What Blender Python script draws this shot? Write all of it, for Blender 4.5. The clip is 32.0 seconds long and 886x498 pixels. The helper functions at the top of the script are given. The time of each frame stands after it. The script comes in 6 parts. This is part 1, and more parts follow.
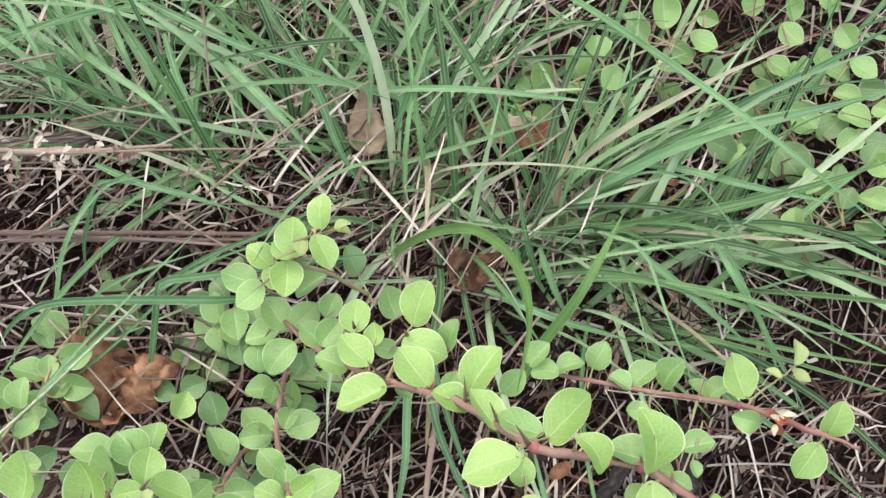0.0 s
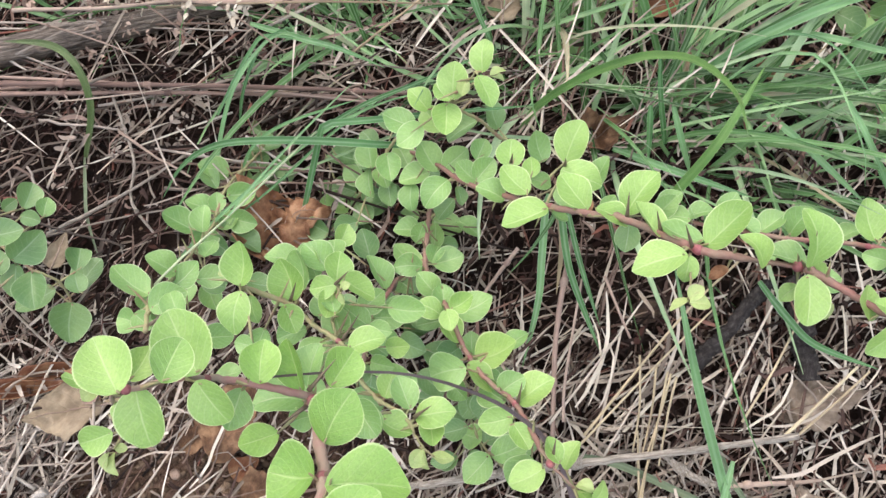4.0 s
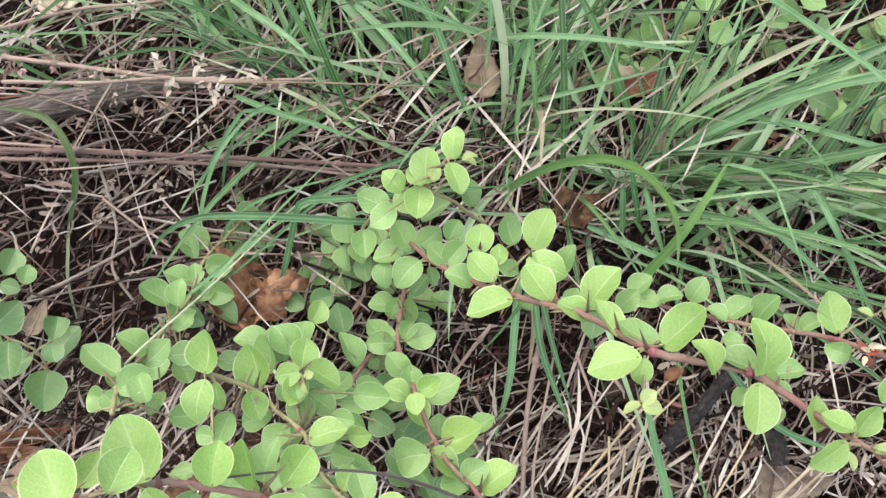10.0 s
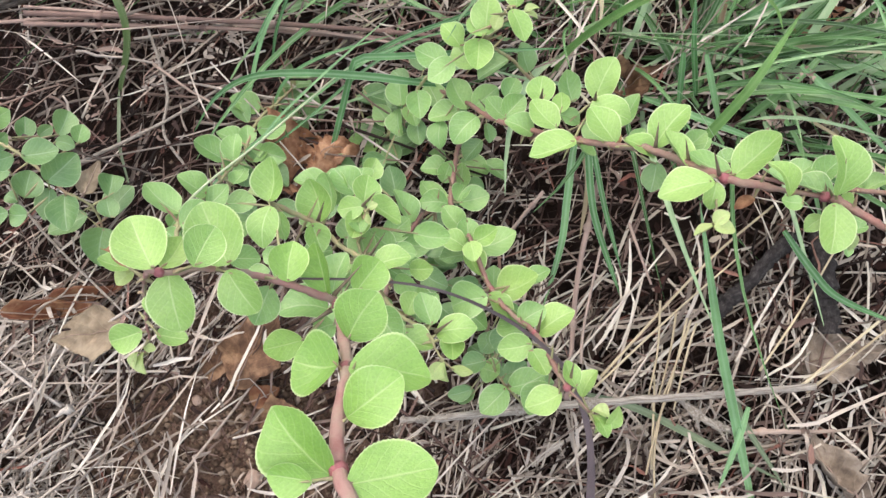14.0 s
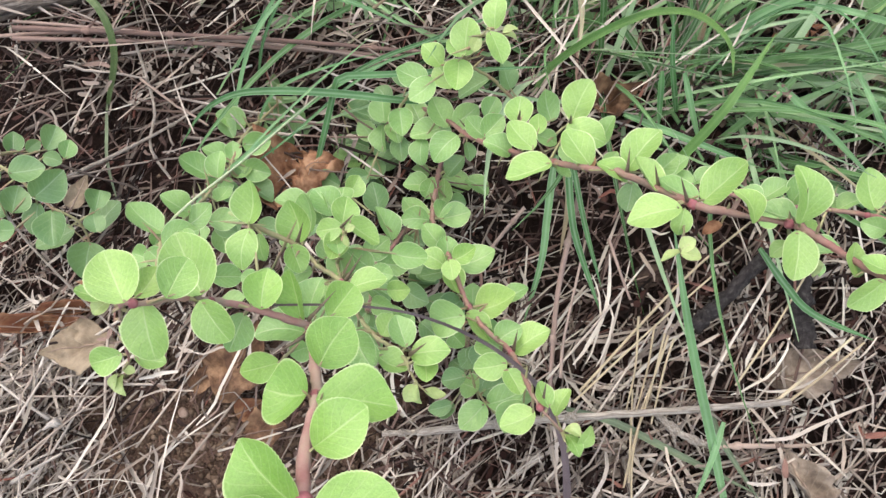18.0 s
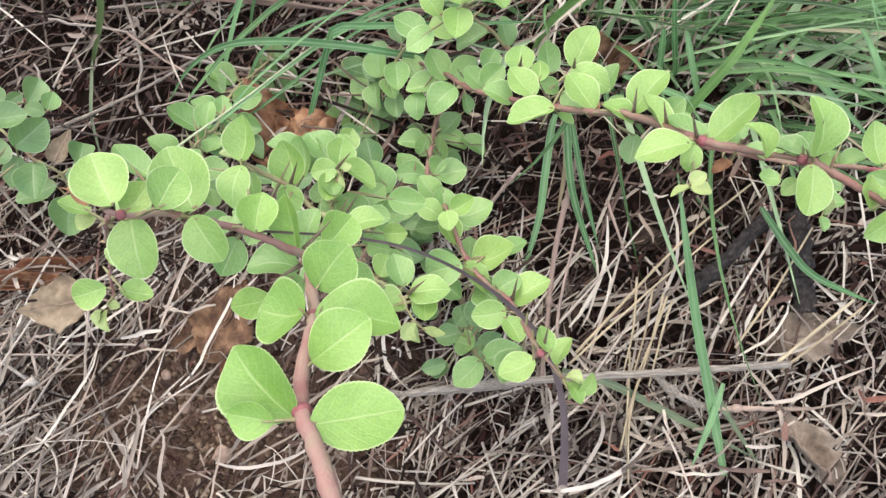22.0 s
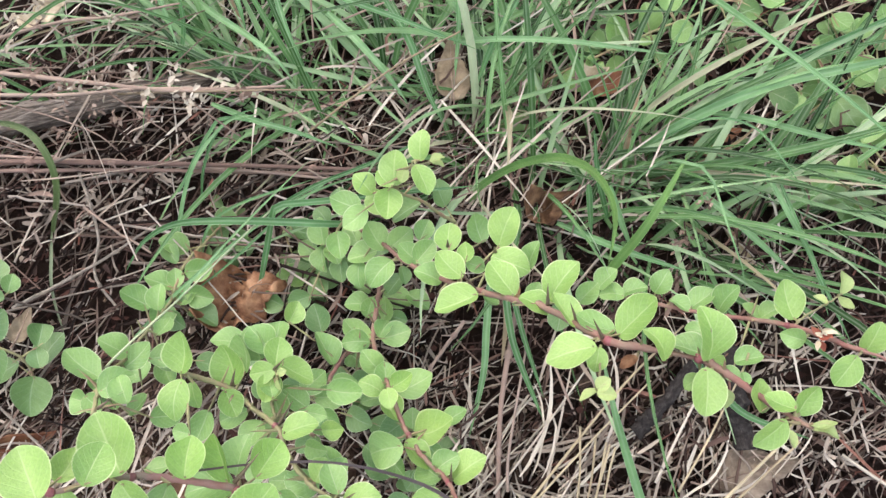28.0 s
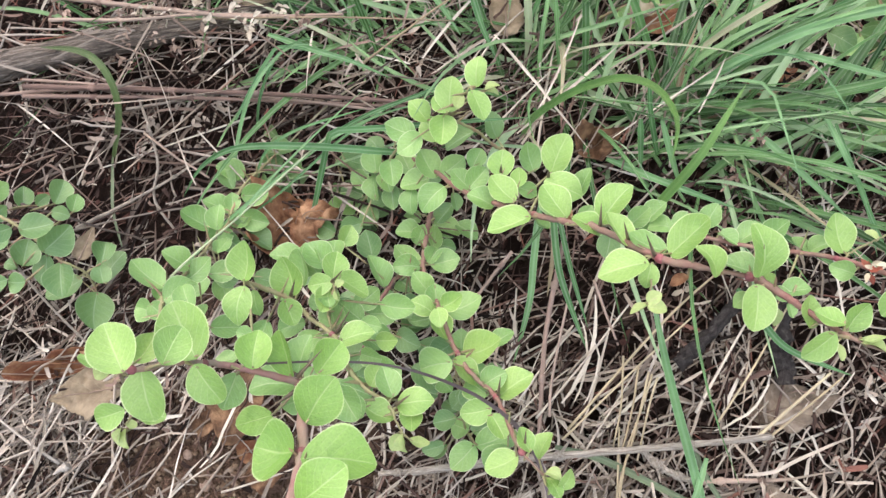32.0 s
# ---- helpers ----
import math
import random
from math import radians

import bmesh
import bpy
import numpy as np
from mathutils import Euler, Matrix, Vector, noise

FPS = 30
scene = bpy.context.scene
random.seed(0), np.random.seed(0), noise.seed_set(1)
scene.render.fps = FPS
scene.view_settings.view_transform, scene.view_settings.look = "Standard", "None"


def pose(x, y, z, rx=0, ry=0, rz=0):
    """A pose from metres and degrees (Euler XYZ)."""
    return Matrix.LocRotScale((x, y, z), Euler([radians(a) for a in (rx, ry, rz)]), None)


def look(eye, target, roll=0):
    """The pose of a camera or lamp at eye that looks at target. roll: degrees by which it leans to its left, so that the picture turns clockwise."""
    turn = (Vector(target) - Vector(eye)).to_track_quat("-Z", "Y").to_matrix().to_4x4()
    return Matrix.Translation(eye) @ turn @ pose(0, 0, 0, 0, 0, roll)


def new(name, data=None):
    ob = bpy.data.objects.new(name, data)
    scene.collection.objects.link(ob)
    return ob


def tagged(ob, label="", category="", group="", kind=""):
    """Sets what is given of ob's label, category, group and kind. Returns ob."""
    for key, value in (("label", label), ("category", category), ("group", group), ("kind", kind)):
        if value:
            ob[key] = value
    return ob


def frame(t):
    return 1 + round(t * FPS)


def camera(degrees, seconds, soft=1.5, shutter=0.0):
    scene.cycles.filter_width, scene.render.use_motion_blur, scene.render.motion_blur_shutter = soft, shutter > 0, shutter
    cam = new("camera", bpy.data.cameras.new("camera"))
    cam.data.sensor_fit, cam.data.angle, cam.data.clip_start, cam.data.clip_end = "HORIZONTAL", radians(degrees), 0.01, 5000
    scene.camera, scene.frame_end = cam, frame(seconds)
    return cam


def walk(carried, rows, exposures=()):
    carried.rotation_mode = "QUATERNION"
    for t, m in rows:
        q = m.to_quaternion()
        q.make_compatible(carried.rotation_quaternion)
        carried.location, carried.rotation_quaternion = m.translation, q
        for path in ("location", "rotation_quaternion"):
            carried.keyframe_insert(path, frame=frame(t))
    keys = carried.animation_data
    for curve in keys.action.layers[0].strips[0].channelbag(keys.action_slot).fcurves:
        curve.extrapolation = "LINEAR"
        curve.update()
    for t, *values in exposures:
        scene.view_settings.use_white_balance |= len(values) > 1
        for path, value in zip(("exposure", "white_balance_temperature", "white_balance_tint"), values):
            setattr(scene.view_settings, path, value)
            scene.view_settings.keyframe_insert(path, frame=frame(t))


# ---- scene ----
EXPOSURES = [(0.0, 1.3), (32.0, 1.3)]
cam = camera(57.35, 32.0, 1.45)
PATH = [
    (0.0, -0.0205, -0.0216, 0.4836, 24.251, 2.662, -0.920),
    (0.5, -0.0289, -0.0288, 0.4873, 24.151, 2.652, -0.861),
    (1.0, -0.0255, -0.0251, 0.4834, 23.250, 3.026, 0.110),
    (1.5, -0.0342, -0.0405, 0.4737, 20.590, 3.481, -0.223),
    (2.0, -0.0520, -0.0608, 0.4753, 18.355, 4.368, 0.201),
    (2.5, -0.0656, -0.0798, 0.4820, 17.974, 4.813, 1.013),
    (3.0, -0.0692, -0.0830, 0.4882, 18.145, 4.971, 1.483),
    (3.5, -0.0675, -0.0865, 0.4893, 18.116, 5.049, 1.691),
    (4.0, -0.0663, -0.0751, 0.5045, 19.060, 5.600, 2.472),
    (4.5, -0.0680, -0.0746, 0.5133, 20.159, 6.292, 2.866),
    (6.5, -0.0475, -0.0614, 0.5052, 20.103, 6.002, 2.936),
    (7.0, -0.0524, -0.0749, 0.4961, 19.472, 4.412, 2.908),
    (7.5, -0.0504, -0.0614, 0.5130, 19.412, 4.303, 2.919),
    (8.0, -0.0562, -0.0614, 0.5123, 19.473, 4.408, 2.920),
    (8.5, -0.0548, -0.0606, 0.5125, 19.507, 4.470, 2.974),
    (9.0, -0.0533, -0.0732, 0.5055, 19.499, 4.487, 2.947),
    (9.5, -0.0563, -0.0803, 0.4979, 19.169, 5.368, 2.996),
    (10.0, -0.0495, -0.0528, 0.5170, 21.638, 5.364, 3.451),
    (10.5, -0.0582, -0.0455, 0.5331, 22.346, 4.767, 4.440),
    (11.0, -0.0700, -0.0775, 0.5131, 19.918, 5.681, 5.180),
    (11.5, -0.0697, -0.0779, 0.5050, 18.700, 6.309, 5.262),
    (12.0, -0.0684, -0.0884, 0.4999, 18.326, 6.255, 5.210),
    (12.5, -0.0659, -0.1021, 0.4913, 18.173, 6.276, 5.305),
    (13.0, -0.0657, -0.1014, 0.4936, 18.063, 6.260, 5.312),
    (13.5, -0.0676, -0.1031, 0.4947, 18.033, 6.241, 5.368),
    (14.0, -0.0671, -0.1001, 0.5008, 17.966, 6.239, 5.291),
    (14.5, -0.0693, -0.0978, 0.5080, 17.980, 6.194, 5.333),
    (16.5, -0.0809, -0.0972, 0.5110, 17.922, 6.135, 5.355),
    (17.0, -0.0681, -0.0892, 0.5099, 17.950, 6.159, 5.388),
    (17.5, -0.0604, -0.0931, 0.5054, 17.810, 6.139, 5.357),
    (18.0, -0.0570, -0.0910, 0.5092, 17.815, 6.125, 5.282),
    (18.5, -0.0588, -0.0913, 0.5091, 17.824, 6.113, 5.298),
    (19.0, -0.0714, -0.0955, 0.5075, 17.850, 6.077, 5.270),
    (19.5, -0.0653, -0.0864, 0.5010, 17.723, 6.160, 5.271),
    (20.0, -0.0728, -0.0872, 0.5034, 17.745, 6.093, 5.280),
    (20.5, -0.0671, -0.0881, 0.5036, 17.720, 6.095, 5.305),
    (21.0, -0.0639, -0.0879, 0.5077, 18.051, 5.996, 5.272),
    (21.5, -0.0691, -0.0902, 0.5133, 18.285, 5.907, 5.280),
    (22.0, -0.0639, -0.1139, 0.4901, 18.146, 4.691, 5.706),
    (22.5, -0.0581, -0.1061, 0.5015, 17.860, 4.219, 5.843),
    (23.0, -0.0606, -0.1020, 0.5034, 17.862, 4.175, 5.788),
    (23.5, -0.0621, -0.1030, 0.5029, 17.869, 4.227, 5.826),
    (24.0, -0.0701, -0.1035, 0.5023, 17.973, 4.173, 5.862),
    (24.5, -0.0704, -0.1044, 0.5184, 18.305, 4.852, 6.421),
    (25.0, -0.0694, -0.1013, 0.5198, 18.505, 5.277, 6.815),
    (25.5, -0.0588, -0.1033, 0.5002, 18.227, 5.300, 6.390),
    (26.0, -0.0472, -0.0961, 0.5097, 17.941, 4.580, 4.681),
    (26.5, -0.0422, -0.0516, 0.5318, 19.987, 4.972, 3.259),
    (28.5, -0.0341, -0.0598, 0.5263, 21.621, 5.495, 1.978),
    (29.0, -0.0343, -0.0558, 0.5251, 21.394, 5.473, 2.032),
    (29.5, -0.0385, -0.0592, 0.5287, 21.514, 5.387, 2.013),
    (30.0, -0.0422, -0.0583, 0.5311, 21.499, 5.323, 1.958),
    (30.5, -0.0431, -0.0679, 0.5177, 21.360, 5.379, 2.145),
    (31.0, -0.0450, -0.0709, 0.5157, 20.027, 5.548, 2.818),
    (31.5, -0.0488, -0.0726, 0.5217, 19.817, 5.909, 3.052),
    (32.0, -0.0427, -0.0815, 0.5315, 19.153, 7.191, 4.457),
]
walk(cam, [(t, pose(x, y, z, rx, ry, rz)) for t, x, y, z, rx, ry, rz in PATH], EXPOSURES)

# ---- sky light ----
world = bpy.data.worlds.new("overcast_sky")
scene.world = world
world.use_nodes = True
wn = world.node_tree.nodes
sky = wn.new("ShaderNodeTexSky")
sky.sky_type = "NISHITA"
sky.sun_disc = False
sky.sun_elevation = radians(52)
sky.sun_rotation = radians(-40)
sky.air_density, sky.dust_density, sky.ozone_density = 1.0, 4.0, 1.0
wn["Background"].inputs["Strength"].default_value = 0.135
world.node_tree.links.new(sky.outputs["Color"], wn["Background"].inputs["Color"])
sun = new("sun", bpy.data.lights.new("sun", "SUN"))
sun.data.energy, sun.data.angle, sun.data.color = 1.45, radians(60), (1.0, 0.94, 0.84)
sun.matrix_world = look((0.5, -0.7, 2.2), (0, 0, 0))


# ---- materials ----
class Mat:
    """Node building with few words."""

    def __init__(self, name):
        self.m = bpy.data.materials.new(name)
        self.m.use_nodes = True
        self.t = self.m.node_tree
        self.b = self.t.nodes["Principled BSDF"]
        self.out = self.t.nodes["Material Output"]

    def node(self, kind, **ins):
        n = self.t.nodes.new("ShaderNode" + kind)
        for k, v in ins.items():
            key = k.replace("_", " ")
            if isinstance(v, bpy.types.NodeSocket):
                self.t.links.new(v, n.inputs[key])
            else:
                n.inputs[key].default_value = v
        return n

    def link(self, a, b):
        self.t.links.new(a, b)

    def noise(self, scale, detail=4.0, vec=None, rough=0.6):
        n = self.node("TexNoise", Scale=scale, Detail=detail, Roughness=rough)
        if vec is not None:
            self.link(vec, n.inputs["Vector"])
        return n.outputs["Fac"]

    def ramp(self, fac, *stops):
        n = self.t.nodes.new("ShaderNodeValToRGB")
        e = n.color_ramp.elements
        while len(e) < len(stops):
            e.new(0.5)
        for el, (p, c) in zip(e, stops):
            el.position, el.color = p, (*c, 1)
        self.link(fac, n.inputs["Fac"])
        return n.outputs["Color"]

    def mix(self, fac, a, b, how="MIX"):
        n = self.t.nodes.new("ShaderNodeMix")
        n.data_type, n.blend_type = "RGBA", how
        for sock, v in ((n.inputs[0], fac), (n.inputs[6], a), (n.inputs[7], b)):
            if isinstance(v, bpy.types.NodeSocket):
                self.link(v, sock)
            else:
                sock.default_value = v if isinstance(v, (int, float)) else (*v, 1)
        return n.outputs[2]

    def math(self, op, a, b=0.0, clamp=False):
        n = self.t.nodes.new("ShaderNodeMath")
        n.operation, n.use_clamp = op, clamp
        for sock, v in zip(n.inputs, (a, b)):
            if isinstance(v, bpy.types.NodeSocket):
                self.link(v, sock)
            else:
                sock.default_value = v
        return n.outputs[0]

    def finish(self, color, rough=0.7, bump=None, dist=0.001, strength=0.5, spec=0.3, through_light=0.0):
        self.link(color, self.b.inputs["Base Color"])
        if isinstance(rough, bpy.types.NodeSocket):
            self.link(rough, self.b.inputs["Roughness"])
        else:
            self.b.inputs["Roughness"].default_value = rough
        self.b.inputs["Specular IOR Level"].default_value = spec
        if bump is not None:
            n = self.node("Bump", Height=bump, Distance=dist, Strength=strength)
            self.link(n.outputs["Normal"], self.b.inputs["Normal"])
        if through_light:
            tr = self.node("BsdfTranslucent", Color=color)
            ms = self.t.nodes.new("ShaderNodeMixShader")
            ms.inputs[0].default_value = through_light
            self.link(self.b.outputs[0], ms.inputs[1])
            self.link(tr.outputs[0], ms.inputs[2])
            self.link(ms.outputs[0], self.out.inputs["Surface"])
        return self.m


def leaf_material(name, dark, light, vein, rim):
    k = Mat(name)
    uv = k.node("UVMap").outputs["UV"]
    sep = k.node("SeparateXYZ", Vector=uv)
    u, v = sep.outputs[0], sep.outputs[1]
    across = k.math("ABSOLUTE", k.math("SUBTRACT", k.math("MULTIPLY", v, 2.0), 1.0))
    rnd = k.node("ObjectInfo").outputs["Random"]
    pos = k.node("NewGeometry").outputs["Position"]
    blotch = k.noise(160.0, 4.0, pos)
    col = k.mix(rnd, dark, light)
    big = k.noise(45.0, 2.0, pos)
    col = k.mix(k.math("MULTIPLY", k.math("SUBTRACT", big, 0.35), 0.9, True), col, dark)
    col = k.mix(k.math("MULTIPLY", blotch, 0.55), col, (light[0] * 1.25, light[1] * 1.15, light[2] * 1.1))
    grain = k.noise(1100.0, 3.0, pos)
    col = k.mix(0.3, col, k.ramp(grain, (0.3, (0.32, 0.32, 0.3)), (0.7, (0.7, 0.7, 0.68))), "OVERLAY")
    # Pale bluish patches put a sheen of sky into the leaf colour.
    sky_sheen = k.math("MULTIPLY", k.math("SUBTRACT", k.noise(75.0, 3.0, pos), 0.45), 0.6, True)
    col = k.mix(sky_sheen, col, (light[0] * 1.1, light[1] * 1.1, light[2] * 1.7))
    rib = k.math("SUBTRACT", 1.0, k.math("MULTIPLY", across, 16.0), True)
    slant = k.math("SUBTRACT", k.math("MULTIPLY", u, 6.0), k.math("MULTIPLY", across, 2.4))
    wig = k.math("ADD", slant, k.math("MULTIPLY", blotch, 0.7))
    saw = k.math("ABSOLUTE", k.math("SUBTRACT", k.math("FRACT", wig), 0.5))
    side = k.math("SUBTRACT", 1.0, k.math("MULTIPLY", saw, 9.0), True)
    veins = k.math("MAXIMUM", rib, k.math("MULTIPLY", side, 0.3))
    col = k.mix(k.math("MULTIPLY", veins, 0.72), col, vein)
    net = k.node("TexVoronoi", Vector=pos, Scale=900.0)
    net.feature = "DISTANCE_TO_EDGE"
    mesh_line = k.math("SUBTRACT", 1.0, k.math("MULTIPLY", net.outputs["Distance"], 9.0), True)
    col = k.mix(k.math("MULTIPLY", mesh_line, 0.08), col, vein)
    edge = k.math("MULTIPLY", k.math("SUBTRACT", across, 0.935), 22.0, True)
    end = k.math("MULTIPLY", k.math("SUBTRACT", u, 0.965), 28.0, True)
    col = k.mix(k.math("MULTIPLY", k.math("MAXIMUM", edge, end), 0.9), col, rim)
    h = k.math("ADD", k.math("MULTIPLY", k.math("MAXIMUM", rib, k.math("MULTIPLY", side, 0.5)), -0.22), k.math("ADD", k.math("MULTIPLY", blotch, 0.7), k.math("MULTIPLY", mesh_line, -0.05)))
    return k.finish(col, 0.4, k.math("ADD", h, k.math("MULTIPLY", grain, 0.25)), 0.0009, 0.7, 0.65, 0.28)


LEAF_DARK = leaf_material("dark_green_leaf", (0.088, 0.19, 0.062), (0.17, 0.3, 0.106), (0.32, 0.43, 0.25), (0.34, 0.45, 0.24))
LEAF_MID = leaf_material("grown_leaf", (0.14, 0.295, 0.082), (0.25, 0.42, 0.135), (0.42, 0.54, 0.3), (0.5, 0.61, 0.35))
LEAF_NEW = leaf_material("young_leaf", (0.18, 0.35, 0.077), (0.29, 0.462, 0.13), (0.47, 0.6, 0.28), (0.58, 0.68, 0.36))
LEAF_BUD = leaf_material("bud_leaf", (0.29, 0.39, 0.14), (0.37, 0.48, 0.18), (0.5, 0.55, 0.29), (0.46, 0.39, 0.24))
LEAF_DEEP = leaf_material("deep_green_leaf", (0.15, 0.315, 0.055), (0.24, 0.425, 0.095), (0.4, 0.54, 0.22), (0.48, 0.6, 0.28))


def stem_material(name, a, b, c):
    k = Mat(name)
    pos = k.node("NewGeometry").outputs["Position"]
    col = k.ramp(k.noise(70.0, 3.0, pos), (0.32, a), (0.5, b), (0.68, c))
    fine = k.noise(900.0, 5.0, pos)
    col = k.mix(k.math("MULTIPLY", fine, 0.35), col, (0.36, 0.3, 0.24))
    return k.finish(col, 0.6, fine, 0.0008, 0.6)


STEM_RED = stem_material("red_stem", (0.2, 0.065, 0.06), (0.21, 0.105, 0.085), (0.2, 0.15, 0.1))
STEM_PINK = stem_material("pinkish_stem", (0.27, 0.1, 0.1), (0.31, 0.17, 0.15), (0.29, 0.225, 0.165))
STEM_GREEN = stem_material("green_brown_stem", (0.2, 0.17, 0.09), (0.25, 0.26, 0.11), (0.27, 0.15, 0.1))
NODE_RED = stem_material("crimson_node", (0.21, 0.03, 0.055), (0.25, 0.05, 0.075), (0.2, 0.06, 0.065))
THORN = stem_material("thorn", (0.05, 0.03, 0.025), (0.12, 0.09, 0.05), (0.08, 0.05, 0.04))


def strand_material(name, stops, rough=0.6, through_light=0.2, scale=30.0, spec=0.5, rib=None):
    """Blades and straws: one tone for each piece, with streaks."""
    k = Mat(name)
    geo = k.node("NewGeometry")
    rnd = k.math("FRACT", k.math("ADD", geo.outputs["Random Per Island"], k.node("ObjectInfo").outputs["Random"]))
    pos = geo.outputs["Position"]
    col = k.ramp(rnd, *stops)
    patch = k.noise(scale, 3.0, pos)
    col = k.mix(0.55, col, k.ramp(patch, (0.3, (0.3, 0.3, 0.3)), (0.7, (0.72, 0.7, 0.68))), "OVERLAY")
    mp = k.node("Mapping", Vector=k.node("UVMap").outputs["UV"])
    mp.inputs["Scale"].default_value = (1.2, 16.0, 1.0)
    streak = k.noise(2.2, 3.0, mp.outputs["Vector"])
    col = k.mix(0.5, col, k.ramp(streak, (0.32, (0.33, 0.33, 0.33)), (0.68, (0.68, 0.68, 0.68))), "OVERLAY")
    if rib is not None:
        v = k.node("SeparateXYZ", Vector=k.node("UVMap").outputs["UV"]).outputs[1]
        off = k.math("ABSOLUTE", k.math("SUBTRACT", v, 0.5))
        col = k.mix(k.math("MULTIPLY", k.math("SUBTRACT", 1.0, k.math("MULTIPLY", off, 5.0), True), 0.28), col, rib)
        col = k.mix(k.math("MULTIPLY", k.math("SUBTRACT", off, 0.43), 9.0, True), col, rib)
    fine = k.noise(1400.0, 3.0, pos)
    return k.finish(col, rough, k.math("ADD", fine, k.math("MULTIPLY", streak, 1.5)), 0.0006, 0.6, spec, through_light)


# The palest greens put sky highlights on some blades into their colour.
GRASS = strand_material("grass_blade", ((0.0, (0.032, 0.085, 0.024)), (0.24, (0.08, 0.19, 0.058)), (0.48, (0.16, 0.33, 0.12)), (0.74, (0.29, 0.48, 0.225)), (0.91, (0.46, 0.61, 0.39)), (0.965, (0.52, 0.47, 0.34)), (1.0, (0.3, 0.21, 0.13))), 0.26, 0.35, spec=0.7, rib=(0.44, 0.61, 0.38))
BLADE = strand_material("wide_grass_blade", ((0.0, (0.09, 0.225, 0.08)), (0.5, (0.155, 0.335, 0.135)), (1.0, (0.24, 0.44, 0.2))), 0.26, 0.35, spec=0.7, rib=(0.47, 0.66, 0.44))
OLIVE = strand_material("olive_grass_blade", ((0.0, (0.065, 0.105, 0.036)), (1.0, (0.105, 0.16, 0.055))), 0.4, 0.2, rib=(0.2, 0.27, 0.12))
LIME = strand_material("light_green_blade", ((0.0, (0.14, 0.295, 0.075)), (1.0, (0.195, 0.37, 0.11))), 0.3, 0.35, spec=0.6, rib=(0.36, 0.5, 0.2))
GREYGREEN = strand_material("grey_green_blade", ((0.0, (0.13, 0.18, 0.105)), (1.0, (0.2, 0.25, 0.15))), 0.4, 0.25, rib=(0.34, 0.4, 0.27))
STRAW = strand_material("straw", ((0.0, (0.16, 0.125, 0.1)), (0.25, (0.3, 0.245, 0.2)), (0.55, (0.45, 0.385, 0.325)), (0.85, (0.58, 0.52, 0.455)), (1.0, (0.68, 0.63, 0.56))), 0.6, 0.1)
# Weathered brown, with the shade between straws painted in down to near-black.
STRAW_DARK = strand_material("weathered_shaded_straw", ((0.0, (0.012, 0.009, 0.008)), (0.4, (0.038, 0.024, 0.021)), (0.7, (0.106, 0.068, 0.058)), (0.9, (0.255, 0.188, 0.16)), (1.0, (0.2, 0.08, 0.06))), 0.85, 0.0, spec=0.12)
# Flake tones are lowered as well, standing in for shade under the straw.
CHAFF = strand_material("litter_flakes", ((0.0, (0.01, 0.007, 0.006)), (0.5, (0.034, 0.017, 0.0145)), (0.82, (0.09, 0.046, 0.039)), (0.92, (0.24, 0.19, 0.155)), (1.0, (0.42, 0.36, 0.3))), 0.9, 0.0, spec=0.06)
GREYSTRAW = strand_material("grey_broken_stem", ((0.0, (0.05, 0.04, 0.035)), (0.6, (0.14, 0.112, 0.095)), (1.0, (0.31, 0.265, 0.23))), 0.75, 0.0, spec=0.2)
GREYPALE = strand_material("grey_straw", ((0.0, (0.14, 0.115, 0.095)), (0.5, (0.3, 0.255, 0.22)), (1.0, (0.5, 0.45, 0.4))), 0.65, 0.05)
BLEACHED = strand_material("bleached_straw", ((0.0, (0.46, 0.4, 0.33)), (1.0, (0.7, 0.65, 0.57))), 0.6, 0.1)
PALEGREEN = strand_material("pale_green_stalk", ((0.0, (0.42, 0.5, 0.3)), (1.0, (0.52, 0.58, 0.4))), 0.5, 0.1)
PURPLE = strand_material("withered_blade", ((0.0, (0.075, 0.053, 0.055)), (1.0, (0.14, 0.108, 0.115))), 0.6, 0.1)
TAN = strand_material("dry_stalk", ((0.0, (0.26, 0.2, 0.13)), (1.0, (0.34, 0.28, 0.18))), 0.7, 0.05)
MAUVE = strand_material("grey_pink_stem", ((0.0, (0.085, 0.05, 0.042)), (0.5, (0.17, 0.105, 0.085)), (1.0, (0.3, 0.22, 0.185))), 0.7, 0.0)

PALE = strand_material("bleached_flake", ((0.0, (0.38, 0.32, 0.25)), (1.0, (0.66, 0.6, 0.51))), 0.8, 0.15)
WEED = strand_material("brown_weed_stalk", ((0.0, (0.13, 0.085, 0.065)), (0.5, (0.25, 0.175, 0.14)), (1.0, (0.38, 0.29, 0.235))), 0.7, 0.05)
PINKSTEM = strand_material("pinkish_dry_stem", ((0.0, (0.25, 0.17, 0.145)), (1.0, (0.38, 0.295, 0.25))), 0.7, 0.05)
DRIEDSCALE = strand_material("grey_dry_scales", ((0.0, (0.2, 0.16, 0.135)), (1.0, (0.42, 0.36, 0.31))), 0.8, 0.1)
GALL = strand_material("dried_flower", ((0.0, (0.34, 0.08, 0.05)), (0.45, (0.38, 0.15, 0.1)), (0.55, (0.55, 0.47, 0.34)), (1.0, (0.6, 0.54, 0.42))), 0.7, 0.1)


